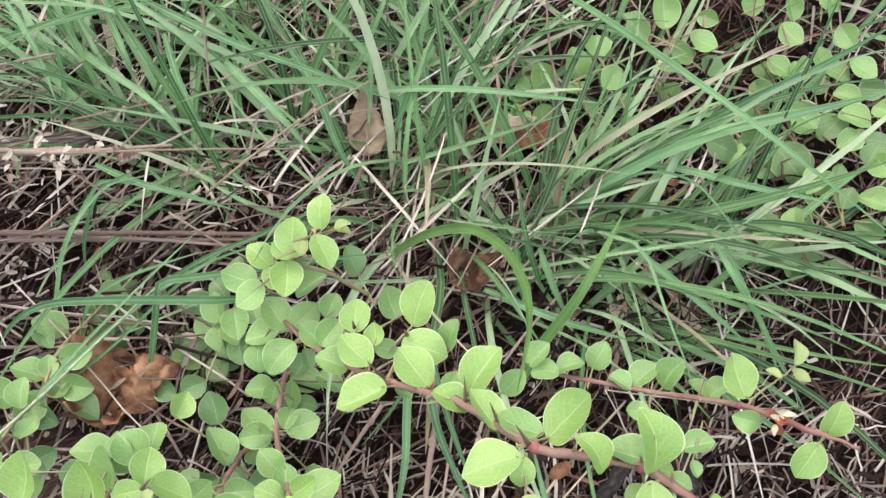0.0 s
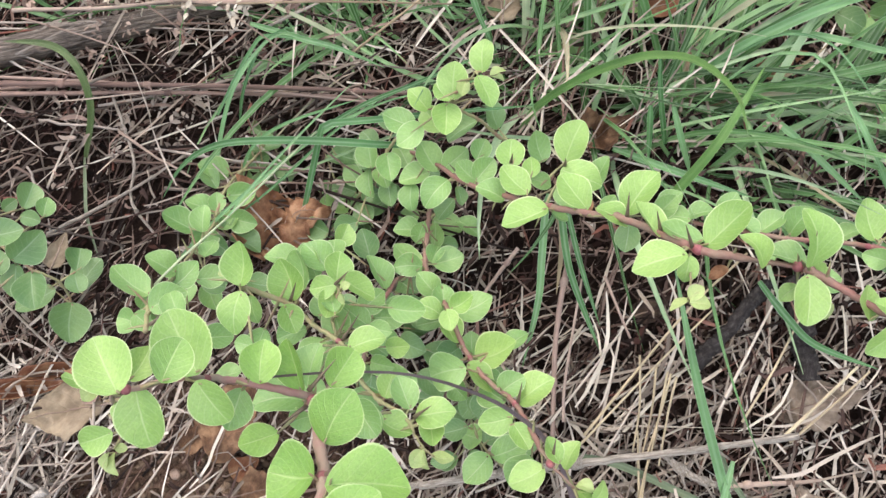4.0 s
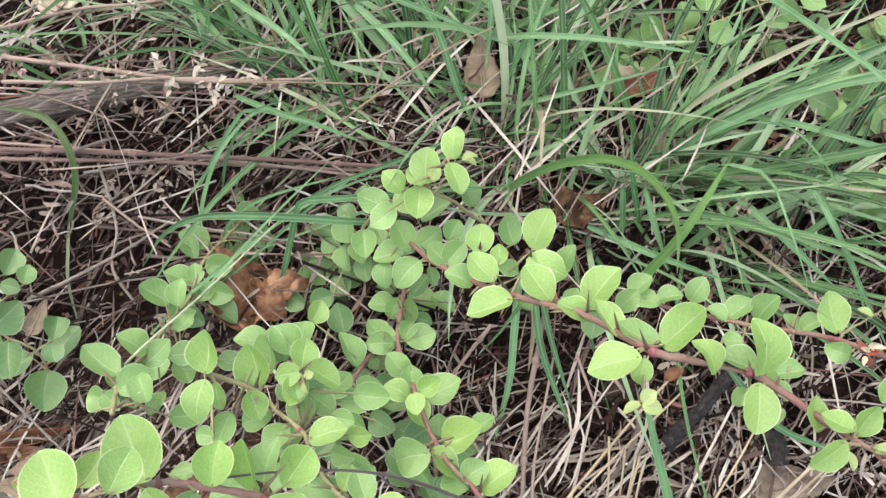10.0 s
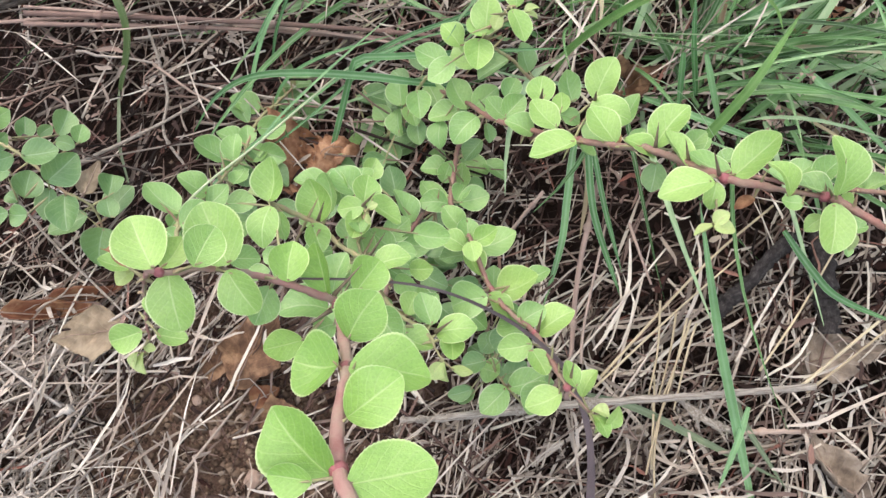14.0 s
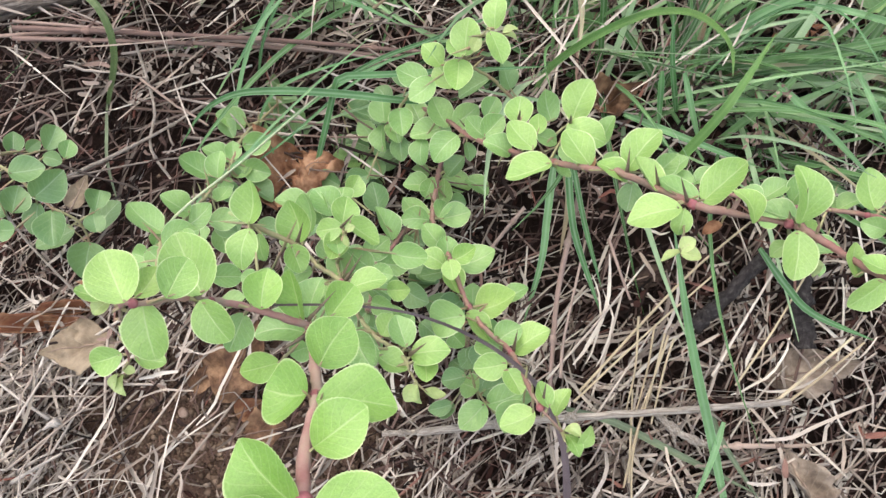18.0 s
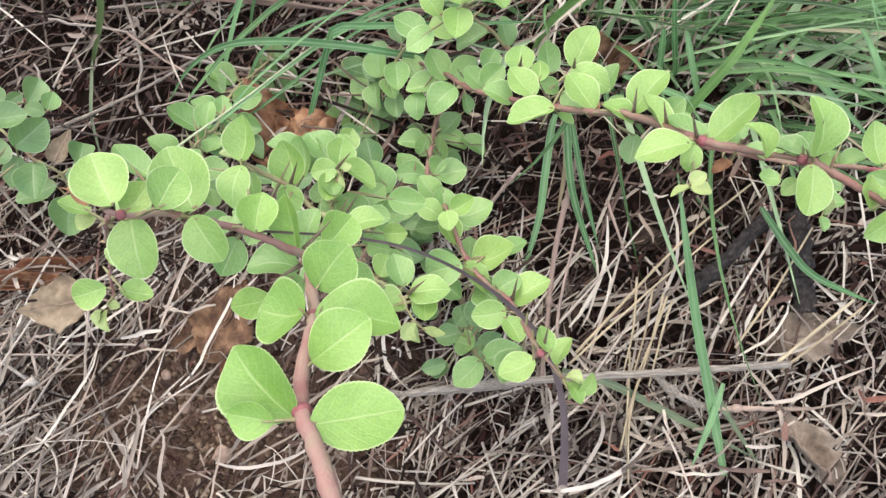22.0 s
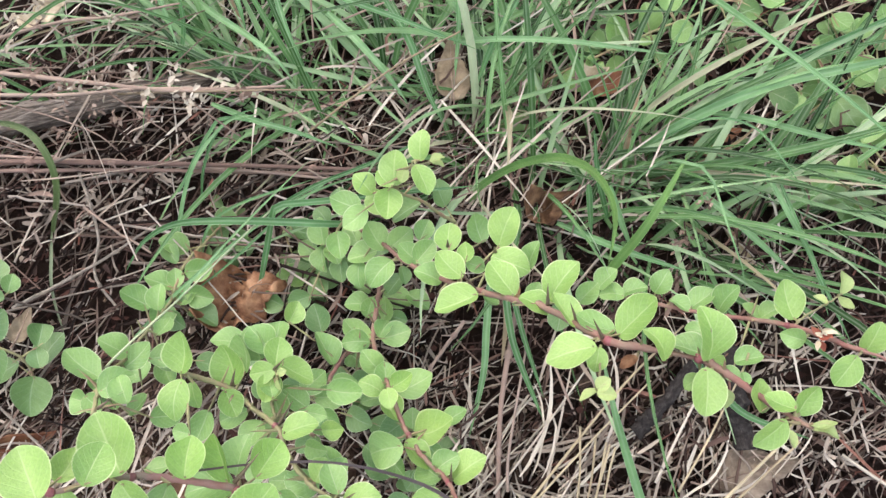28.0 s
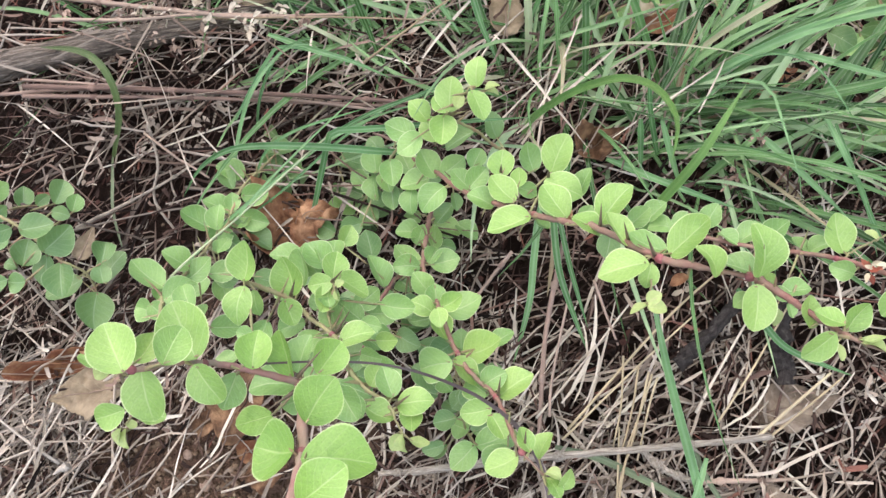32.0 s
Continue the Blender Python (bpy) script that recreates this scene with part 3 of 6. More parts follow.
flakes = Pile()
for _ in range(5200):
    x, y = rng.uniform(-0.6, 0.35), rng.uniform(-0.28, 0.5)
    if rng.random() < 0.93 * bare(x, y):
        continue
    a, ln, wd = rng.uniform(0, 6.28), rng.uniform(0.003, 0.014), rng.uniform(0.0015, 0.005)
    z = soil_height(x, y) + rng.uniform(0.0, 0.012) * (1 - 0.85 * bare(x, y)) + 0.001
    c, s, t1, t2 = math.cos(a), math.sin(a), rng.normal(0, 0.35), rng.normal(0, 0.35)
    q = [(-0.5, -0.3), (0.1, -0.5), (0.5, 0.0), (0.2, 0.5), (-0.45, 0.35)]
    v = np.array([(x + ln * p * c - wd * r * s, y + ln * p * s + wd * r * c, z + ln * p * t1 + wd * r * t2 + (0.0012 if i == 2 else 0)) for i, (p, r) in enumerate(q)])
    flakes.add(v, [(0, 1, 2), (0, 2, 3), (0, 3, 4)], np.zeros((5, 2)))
tagged(new("litter_flakes", flakes.mesh("litter_flakes", CHAFF, False)), "broken leaf and bark flakes on soil, darkened as shade", "leaf litter", kind="stuff")

crumbs = Pile()
for _ in range(6500):
    x, y = (rng.normal(-0.26, 0.07), rng.normal(-0.075, 0.04)) if rng.random() < 0.75 else (rng.uniform(-0.55, 0.3), rng.uniform(-0.25, 0.4))
    r = 0.0005 + 0.003 * rng.random() ** 3.2
    d = np.array([(1, 0, 0), (-1, 0, 0), (0, 1, 0), (0, -1, 0), (0, 0, 1), (0, 0, -1)], float) * r * rng.uniform(0.7, 1.2, (6, 1)) + rng.normal(0, 0.15 * r, (6, 3))
    crumbs.add(d + (x, y, soil_height(x, y) + 0.3 * r), [(0, 2, 4), (2, 1, 4), (1, 3, 4), (3, 0, 4), (2, 0, 5), (1, 2, 5), (3, 1, 5), (0, 3, 5)], np.zeros((6, 2)))
tagged(new("soil_crumbs", crumbs.mesh("soil_crumbs", CRUMB)), "small brown crumbs of dry earth", "soil", kind="stuff")


# ---- grass ----
def grow_blade(pile, g, x, y, heading, length, rise, droop, width, swerve=0.0):
    n = 10
    s = np.linspace(0, 1, n)
    el = rise - droop * s**1.3
    hd = heading + swerve * s
    step = length / (n - 1)
    d = np.stack([np.cos(el) * np.cos(hd), np.cos(el) * np.sin(hd), np.sin(el)], 1) * step
    line = np.vstack([[0, 0, 0], np.cumsum(d[:-1], axis=0)]) + (x, y, soil_height(x, y) - 0.002)
    line[:, 2] = np.maximum(line[:, 2], 0.003 + 0.004 * s)
    w = width * np.minimum(1.0, 0.55 + 1.5 * s) * (1 - s**2.6) + 0.0003
    strip(pile, line, w, g.uniform(0.35, 0.8), g.normal(0, 0.9), None, True)


def grass_tuft(x, y, count, length, toward, spread, rise, seed, width=(0.0018, 0.006)):
    g = np.random.default_rng(seed)
    ob = new("grass_tuft")
    for _ in range(count):
        a, r = g.uniform(0, 6.28), 0.034 * math.sqrt(g.random())
        pile = Pile()
        grow_blade(pile, g, x + r * math.cos(a), y + r * math.sin(a), toward + g.normal(0, spread), g.uniform(*length), g.uniform(*rise), g.uniform(0.3, 1.7), width[0] + (width[1] - width[0]) * g.random() ** 1.05, g.normal(0, 0.6))
        part("blade", pile.mesh("blade", GRASS), ob)
    return tagged(ob, "tuft of narrow green grass growing through dry straw", "grass", "grass tufts")


TUFTS = (
    (-0.062, 0.235, 120, 1.4, 1.7), (0.033, 0.205, 112, 0.65, 1.0), (0.0, 0.185, 60, -0.1, 0.9), (0.075, 0.15, 46, -0.25, 0.7),
    (0.11, 0.17, 36, -0.1, 0.8), (-0.12, 0.3, 80, 2.2, 1.2), (-0.19, 0.26, 66, 2.6, 0.9), (-0.25, 0.3, 90, 2.4, 0.9),
    (-0.03, 0.33, 100, 1.6, 1.4), (0.1, 0.33, 22, 0.9, 1.3), (0.22, 0.36, 12, 0.3, 1.3), (-0.31, 0.36, 80, 2.6, 1.0),
    (-0.16, 0.4, 90, 1.9, 1.5), (0.02, 0.43, 80, 1.5, 1.6), (0.17, 0.46, 40, 1.3, 1.6), (-0.34, 0.46, 70, 2.0, 1.6),
    (0.29, 0.4, 30, 0.6, 1.6), (-0.1, 0.5, 80, 1.6, 1.6), (0.28, 0.15, 24, 0.0, 1.3), (-0.4, 0.3, 24, 2.8, 1.0),
)
for i, (x, y, n, toward, spread) in enumerate(TUFTS):
    grass_tuft(x, y, int(n * 0.54), (0.08, 0.24), toward, spread, (0.25, 1.2), 40 + i)


meadow = Pile()
mg = np.random.default_rng(77)
while meadow.n < 48000:
    x, y = mg.normal(-0.1, 0.85), mg.normal(0.45, 0.8)
    if -0.62 < x < 0.38 and -0.32 < y < 0.54:
        continue
    if y < 0.15 and mg.random() < 0.55:
        continue
    grow_blade(meadow, mg, x, y, mg.uniform(0, 6.28), mg.uniform(0.07, 0.22), mg.uniform(0.3, 1.2), mg.uniform(0.3, 1.6), mg.uniform(0.002, 0.005))
tagged(new("meadow_grass", meadow.mesh("meadow_grass", GRASS)), "thin green grass over straw further off", "grass", kind="stuff")


def further_off(x, y):
    """Straw thins out slowly away from the shrub."""
    if -0.54 < x < 0.28 and -0.22 < y < 0.44:
        return 0.0
    d = math.hypot((x + 0.12) / 0.62, (y - 0.12) / 0.58)
    return math.exp(-0.5 * max(0.0, d - 0.7) ** 2 * 1.6)


for shade, count, seed in ((STRAW_DARK, 5200, 31), (STRAW, 1500, 32)):
    outer = scatter_straw(count, -2.0, 1.8, -1.4, 1.9, 0.0, 0.024, (0.04, 0.13), (0.001, 0.0024), seed, keep=further_off)
    tagged(new("outer_straw", outer.mesh("outer_straw", shade)), "dry straw scattered on soil further off", "dry straw", kind="stuff")
hay = scatter_straw(210, -0.4, 0.06, 0.16, 0.52, 0.02, 0.075, (0.06, 0.17), (0.0008, 0.002), 21)
hay_far = scatter_straw(130, -0.4, 0.32, 0.27, 0.56, 0.02, 0.085, (0.06, 0.17), (0.0009, 0.0022), 22)
dry_grass = tagged(new("dry_grass", hay.mesh("dry_grass", STRAW)), "tan dry grass stems tangled in the green grass", "dry grass", kind="stuff")
part("far_stems", hay_far.mesh("far_stems", WEED), dry_grass, "brown dry grass stems further off")


tall_grass = tagged(new("tall_grass_tuft"), "tuft of long arching broad green grass blades", "grass", "grass tufts")


def single_blade(points, width, material=None, name="grass_blade", label="long arching green grass blade", fold=0.55, tip=True, category="grass blade", face=(0.0, -0.42, 0.9)):
    line = spline(np.asarray(points, float) * MM, 26)
    s = np.linspace(0, 1, 26)
    w = width * MM * (np.minimum(1, 0.6 + 2 * s) * (1 - s**4) + 0.06 if tip else 0.2 + 0.8 * (1 - s) ** 1.8)
    pile = Pile()
    strip(pile, line, w, fold, 0.0, face, True)
    if material in (None, OLIVE, TAN, LIME, GREYGREEN):
        return part("blade", pile.mesh("blade", material or BLADE), tall_grass, label if material else "")
    return tagged(new(name, pile.mesh(name, material)), label, category)


single_blade([(-131, 144, 60), (-155, 135, 80), (-179, 132, 90), (-220, 133, 90), (-257, 137, 75), (-288, 135, 50), (-310, 123, 25)], 4.4)
single_blade([(-215, 106, 20), (-199, 127, 60), (-185, 140, 95), (-179, 141, 96), (-160, 144, 93), (-113, 153, 85), (-63, 160, 80)], 4.0)
single_blade([(-266, 182, 20), (-254, 190, 50), (-236, 199, 80), (-222, 206, 90), (-206, 216, 85)], 2.3)
single_blade([(-376, 158, 15), (-356, 173, 50), (-352, 185, 70), (-361, 199, 80), (-387, 215, 70), (-433, 231, 50)], 5.2, OLIVE, label="bent olive green blade")
single_blade([(49, -82, 20), (38, -49, 40), (21, -10, 80), (9, 18, 115), (2, 47, 130)], 4.9)
single_blade([(5, 95, 50), (14, 107, 70), (34, 126, 100), (56, 160, 120)], 5.4, LIME, label="straight light green blade")
single_blade([(-73, 180, 10), (-62, 162, 75), (-41, 140, 143), (-23, 115, 200), (-14, 94, 235), (-9, 78, 256), (-6, 62, 272), (-7, 43, 292), (-12, 21, 315)], 4.2, LIME, label="broad light green blade in a high arch")
single_blade([(32, 184, 20), (29, 139, 140), (24, 102, 220), (27, 85, 250), (32, 80, 254), (32, 66, 264), (33, 53, 268), (37, 42, 265), (42, 35, 250)], 2.0)
single_blade([(-288, 72, 40), (-255, 96, 60), (-198, 136, 80), (-155, 156, 90), (-113, 167, 90)], 2.1)
single_blade([(-346, 329, 60), (-269, 329, 85), (-213, 334, 90)], 4.4)
single_blade([(-243, 360, 70), (-167, 302, 90), (-113, 276, 90), (-68, 267, 70)], 4.4)
single_blade([(12, 403, 40), (34, 281, 140), (47, 207, 200), (65, 147, 240), (85, 114, 250), (117, 86, 240)], 3.9)
single_blade([(-85, 287, 50), (-50, 267, 80), (-13, 250, 100), (22, 244, 100), (59, 244, 90)], 3.7)
single_blade([(34, 207, 20), (69, 214, 60), (113, 220, 90), (159, 228, 95), (230, 252, 80)], 5.7)
single_blade([(43, 213, 20), (80, 221, 60), (131, 238, 90), (181, 260, 95), (242, 301, 80)], 4.4)
single_blade([(122, 168, 60), (133, 123, 60), (146, 94, 50), (157, 73, 40)], 2.8)
single_blade([(60, 60, 60), (77, 41, 50), (94, 29, 40), (130, 18, 30)], 4.0)
single_blade([(-42, -34, 32), (-15, -39, 30), (17, -52, 28), (67, -72, 20)], 4.2, GREYGREEN, label="dull green blade under straw")
single_blade([(30, -14, 34), (37, -30, 38), (44, -46, 36), (66, -76, 26)], 3.2, GREYGREEN, label="dull grey-green blade across straw")
single_blade([(43, -36, 44), (38, -54, 40), (30, -80, 28)], 3.4)
single_blade([(-55, 118, 46), (-57, 106, 50), (-59, 78, 45), (-61, 53, 35), (-70, 17, 18)], 4.4)
single_blade([(-50, 120, 46), (-48, 108, 50), (-45, 83, 45), (-40, 64, 38), (-23, 25, 20)], 4.2)
single_blade([(-50, 118, 42), (-50, 109, 45), (-47, 89, 40), (-50, 59, 30)], 3.4, TAN, label="dry tan blade")
single_blade([(-46, 118, 46), (-44, 105, 50), (-36, 75, 40), (-24, 41, 25)], 3.2)
single_blade([(-257, 137, 30), (-238, 145, 60), (-211, 150, 80), (-166, 160, 90)], 2.1)
single_blade([(-209, 146, 60), (-165, 155, 90), (-129, 165, 100), (-82, 188, 100)], 2.6)
single_blade([(-163, 175, 60), (-191, 151, 60), (-228, 119, 50), (-263, 95, 40)], 1.8)
single_blade([(-278, 136, 20), (-260, 164, 60), (-243, 180, 85), (-225, 202, 90), (-208, 214, 80)], 2.8)
single_blade([(-274, 177, 40), (-245, 206, 70), (-228, 211, 80), (-184, 206, 70)], 2.6)
single_blade([(-378, 160, 14), (-368, 134, 22), (-362, 110, 22), (-352, 80, 12)], 2.6, GREYGREEN, label="thin dull green blade")
single_blade([(20, 164, 20), (10, 171, 70), (6, 187, 100)], 3.5)
single_blade([(73, 164, 60), (97, 146, 50), (135, 118, 30)], 4.2)
single_blade([(-14, 156, 30), (23, 130, 50), (67, 118, 40)], 4.2)
single_blade([(4, 165, 70), (6, 160, 50), (9, 152, 20)], 3.7)
single_blade([(17, 164, 70), (25, 149, 50), (35, 141, 20)], 3.7)
single_blade([(104, 163, 90), (114, 135, 90), (135, 117, 60), (150, 93, 30)], 3.0)
single_blade([(52, 206, 50), (75, 198, 90), (99, 189, 95), (116, 168, 90), (136, 147, 70)], 1.5)
single_blade([(79, 227, 50), (104, 210, 70), (137, 192, 80), (185, 185, 70)], 3.9)
single_blade([(-220, 70, 130), (-210, 86, 130), (-193, 127, 110), (-172, 179, 80)], 1.4)
single_blade([(-309, 363, 30), (-263, 313, 60), (-219, 272, 80), (-199, 253, 80), (-191, 245, 60)], 4.8)
single_blade([(-211, 317, 80), (-200, 285, 70), (-190, 264, 50), (-188, 265, 20)], 4.2)
single_blade([(-173, 301, 70), (-149, 271, 80), (-130, 252, 70), (-116, 239, 50)], 4.8)
single_blade([(-251, 337, 80), (-235, 305, 80), (-234, 294, 60)], 3.9)
single_blade([(-273, 303, 90), (-281, 296, 60), (-300, 274, 20)], 3.7)
single_blade([(-131, 304, 80), (-114, 276, 70), (-102, 247, 50), (-90, 229, 30)], 4.6)
single_blade([(-39, 291, 90), (-54, 277, 70), (-72, 258, 30)], 4.2)
single_blade([(-84, 328, 90), (-80, 292, 70), (-85, 257, 40)], 3.3)
single_blade([(-313, 341, 90), (-294, 312, 80), (-284, 283, 60)], 3.9)
single_blade([(-256, 241, 50), (-211, 209, 80), (-183, 200, 80), (-159, 199, 60)], 3.9)
single_blade([(-40, -97, 60), (-42, -76, 90), (-46, -58, 110), (-57, -39, 135), (-75, -27, 155), (-95, -22, 180), (-115, -21, 200), (-138, -24, 215), (-158, -29, 230)], 4.6, PURPLE, "withered_grass_blade", "thin dark purple withered grass blade arching over leaves", 0.5, False)

# ---- dead stems and twigs ----
def dead_stem(name, points, r0, r1, material, label, category, knobbly=0.06, sides=9, seed=1, count=44, joints=0):
    line = spline(np.asarray(points, float) * MM, count)
    g = np.random.default_rng(seed)
    line += np.cumsum(g.normal(0, r0 * MM * 0.05, line.shape), axis=0)
    radii = np.linspace(r0, r1, count) * MM * (1 + 0.12 * np.cumsum(g.normal(0, 0.3, count)).clip(-1, 1))
    pile = Pile()
    tube(pile, line, radii, sides, knobbly, g)
    ob = new(name, pile.mesh(name, material))
    for q in range(joints):
        i = int((q + g.uniform(0.3, 0.8)) / joints * (count - 4)) + 1
        s = np.linspace(-1, 1, 7)
        d = (line[i + 1] - line[i - 1]) / np.linalg.norm(line[i + 1] - line[i - 1])
        knot = Pile()
        tube(knot, line[i] + np.outer(s, d) * radii[i] * 1.8, radii[i] * (1.0 + 0.55 * (1 - s**2)), 8, 0.08, g)
        part("knot", knot.mesh("knot", material), ob)
        out = np.cross(d, (0, 0, 1.0)) * g.choice((-1, 1)) + d * 0.9 + (0, 0, 0.4)
        stub = Pile()
        tube(stub, line[i] + np.linspace(0, 1, 5)[:, None] * out * radii[i] * g.uniform(2.5, 5), np.linspace(0.55, 0.25, 5) * radii[i], 6, 0.06, g)
        part("stub", stub.mesh("stub", material), ob)
    return tagged(ob, label, category)


BRANCH_LINE = [(-520, 208, 36), (-456, 228, 36), (-430, 234, 36), (-402, 242, 34), (-371, 252, 30), (-311, 273, 22), (-253, 288, 16), (-224, 299, 10)]


def bark_branch(points, r0, r1, label):
    """A dead branch with ridged, cracked and flaking bark."""
    line = spline(np.asarray(points, float) * MM, 150)
    n, sides = len(line), 40
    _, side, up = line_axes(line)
    ang = np.arange(sides) * 2 * math.pi / sides
    rad = np.linspace(r0, r1, n) * MM
    v, uv = [], []
    for i in range(n):
        for j in range(sides):
            q = Vector((i * 0.07, 2.6 * math.cos(ang[j]), 2.6 * math.sin(ang[j])))
            rel = 0.16 * noise.noise(q * 0.6) - 0.6 * max(0.0, 0.22 - abs(noise.noise(q * 1.3))) + 0.09 * noise.noise(q * 3.0)
            v.append(line[i] + rad[i] * (1 + rel) * (math.cos(ang[j]) * side[i] + math.sin(ang[j]) * up[i]))
            uv.append((i / n, j / sides))
    f = [(i * sides + j, i * sides + (j + 1) % sides, (i + 1) * sides + (j + 1) % sides, (i + 1) * sides + j) for i in range(n - 1) for j in range(sides)]
    ob = new("dead_branch", raw_mesh("dead_branch", v, f + [tuple(range(sides))[::-1], tuple((n - 1) * sides + j for j in range(sides))], BARK, uv))
    g = np.random.default_rng(5)
    for _ in range(26):
        i, a = g.integers(8, n - 8), g.uniform(0.2, 2.9)
        s = np.linspace(-1, 1, 6)
        d = line[i + 1] - line[i - 1]
        d /= np.linalg.norm(d)
        c = line[i] + 1.06 * rad[i] * (math.cos(a) * side[i] + math.sin(a) * up[i])
        pile = Pile()
        strip(pile, c + np.outer(s, d) * g.uniform(0.003, 0.009) + np.outer(s**2, up[i]) * 0.0015, g.uniform(0.002, 0.005) * (1.05 - s**2), 0.4, g.normal(0, 0.4))
        part("bark_flake", pile.mesh("bark_flake", GREYSTRAW), ob)
    return tagged(ob, label, "branch")


bark_branch(BRANCH_LINE, 12, 7, "grey rough-barked dead branch lying in the grass")
dead_stem("dead_weed_stalk", [(-446, 203, 40), (-330, 198, 45), (-240, 195, 45), (-139, 198, 30)], 2.2, 1.6, MAUVE, "long grey-pink dry plant stem lying flat", "weed stalk", 0.1, joints=4)
dead_stem("dead_weed_stalk", [(-448, 198, 35), (-311, 195, 40), (-155, 194, 30)], 1.8, 1.2, MAUVE, "long grey-pink dry plant stem lying flat", "weed stalk", 0.1, seed=4, joints=3)
dead_stem("dry_twig", [(-127, -55, 32), (-84, -48, 40), (-23, -38, 43), (30, -30, 41), (82, -21, 34)], 2.1, 1.7, DEADWOOD, "pale grey-brown dry twig lying on straw", "twig", 0.07, seed=6, joints=3)
dead_stem("dry_twig", [(-148, -57, 30), (-85, -48, 25), (-50, -40, 25)], 1.6, 1.3, DEADWOOD, "pale grey-brown dry twig lying on straw", "twig", 0.1, seed=7, joints=3)
dead_stem("charred_stick", [(31, 20, 26), (52, 45, 32), (72, 69, 30)], 5, 4, CHAR, "short black charred stick half under straw", "stick", 0.12, 10, 8)
dead_stem("charred_stick", [(91, 74, 24), (92, 39, 27), (95, 11, 22)], 6.5, 5, CHAR, "short black charred stick half under straw", "stick", 0.12, 10, 9)
dead_stem("dry_grass_stalk", [(-291, 212, 110), (-234, 206, 120), (-179, 206, 120), (-112, 210, 110)], 0.9, 0.6, TAN, "thin tan dry grass stalk over the grass", "grass stalk", 0.03, 6)
dead_stem("dry_grass_stalk", [(-183, 217, 50), (-124, 245, 80), (-76, 260, 100)], 1.0, 0.7, TAN, "thin tan dry grass stalk over the grass", "grass stalk", 0.03, 6)
dead_stem("dry_grass_stalk", [(-255, 30, 130), (-240, 40, 140), (-221, 77, 120), (-201, 127, 90), (-195, 159, 60)], 0.8, 0.6, PALEGREEN, "thin pale yellowish grass stalk over leaves", "grass stalk", 0.03, 6)
dead_stem("dead_weed_stalk", [(-452, 212, 35), (-355, 203, 40), (-249, 195, 40), (-171, 191, 30)], 1.2, 0.9, MAUVE, "thin grey-pink dry weed stalk lying on litter", "weed stalk", 0.08, 7, 11, joints=2)
dead_stem("dead_weed_stalk", [(-484, 201, 30), (-378, 205, 35), (-286, 201, 35), (-199, 194, 30)], 1.5, 1.1, MAUVE, "thin grey-pink dry weed stalk lying on litter", "weed stalk", 0.08, 7, 12, joints=2)
dead_stem("dead_weed_stalk", [(-396, 239, 100), (-320, 222, 110), (-275, 210, 120), (-239, 207, 120), (-183, 215, 110)], 1.7, 0.8, WEED, "brown dry weed stalk with bleached seed scales", "weed stalk", 0.08, 7, 13, joints=2)
dead_stem("dead_weed_stalk", [(-391, 220, 100), (-325, 212, 110), (-268, 209, 120), (-216, 210, 116)], 1.5, 0.8, WEED, "brown dry weed stalk with bleached seed scales", "weed stalk", 0.08, 7, 14, joints=2)
dead_stem("dead_weed_stalk", [(-428, 284, 70), (-364, 288, 85), (-316, 289, 90), (-273, 297, 90)], 1.4, 0.8, WEED, "brown dry weed stalk with bleached seed scales", "weed stalk", 0.08, 7, 15, joints=2)
dead_stem("dead_weed_stalk", [(-407, 235, 70), (-365, 226, 60), (-334, 216, 50), (-317, 203, 30)], 0.8, 0.5, WEED, "thin brown dry weed stalk over the dead branch", "weed stalk", 0.08, 7, 16, joints=2)
dead_stem("dead_weed_stalk", [(-40, 97, 40), (-50, 36, 30), (-52, -16, 20), (-53, -36, 20)], 1.7, 1.2, PINKSTEM, "pinkish dry grass stem hanging down", "weed stalk", 0.08, 7, 17, joints=2)
dead_stem("dead_weed_stalk", [(-73, 85, 40), (-92, 62, 30), (-102, 47, 20)], 1.5, 1.0, PINKSTEM, "pinkish dry grass stem hanging down", "weed stalk", 0.08, 7, 18, joints=2)
dead_stem("dead_weed_stalk", [(-356, 200, 35), (-332, 150, 32), (-329, 119, 30), (-310, 96, 25)], 1.2, 0.9, DEADWOOD, "thin pale dry twig lying on straw", "weed stalk", 0.08, 7, 19, joints=2)
dead_stem("dead_weed_stalk", [(-383, 95, 30), (-326, 129, 32), (-282, 166, 30)], 1.3, 0.9, DEADWOOD, "thin pale dry twig lying on straw", "weed stalk", 0.08, 7, 20, joints=2)
dead_stem("dead_weed_stalk", [(-424, 72, 40), (-395, 44, 35), (-361, 17, 30), (-325, -9, 28)], 1.0, 0.8, DEADWOOD, "thin pale dry twig lying on straw", "weed stalk", 0.08, 7, 21, joints=2)
dead_stem("dead_weed_stalk", [(7, -33, 38), (22, -44, 38), (40, -50, 34)], 1.9, 1.6, DEADWOOD, "short orange-brown dry twig on straw", "weed stalk", 0.08, 7, 22, joints=2)
dead_stem("dead_weed_stalk", [(38, -49, 34), (58, -47, 35), (92, -43, 30)], 1.5, 1.1, WEED, "short grey-brown dry twig on straw", "weed stalk", 0.08, 7, 23, joints=2)



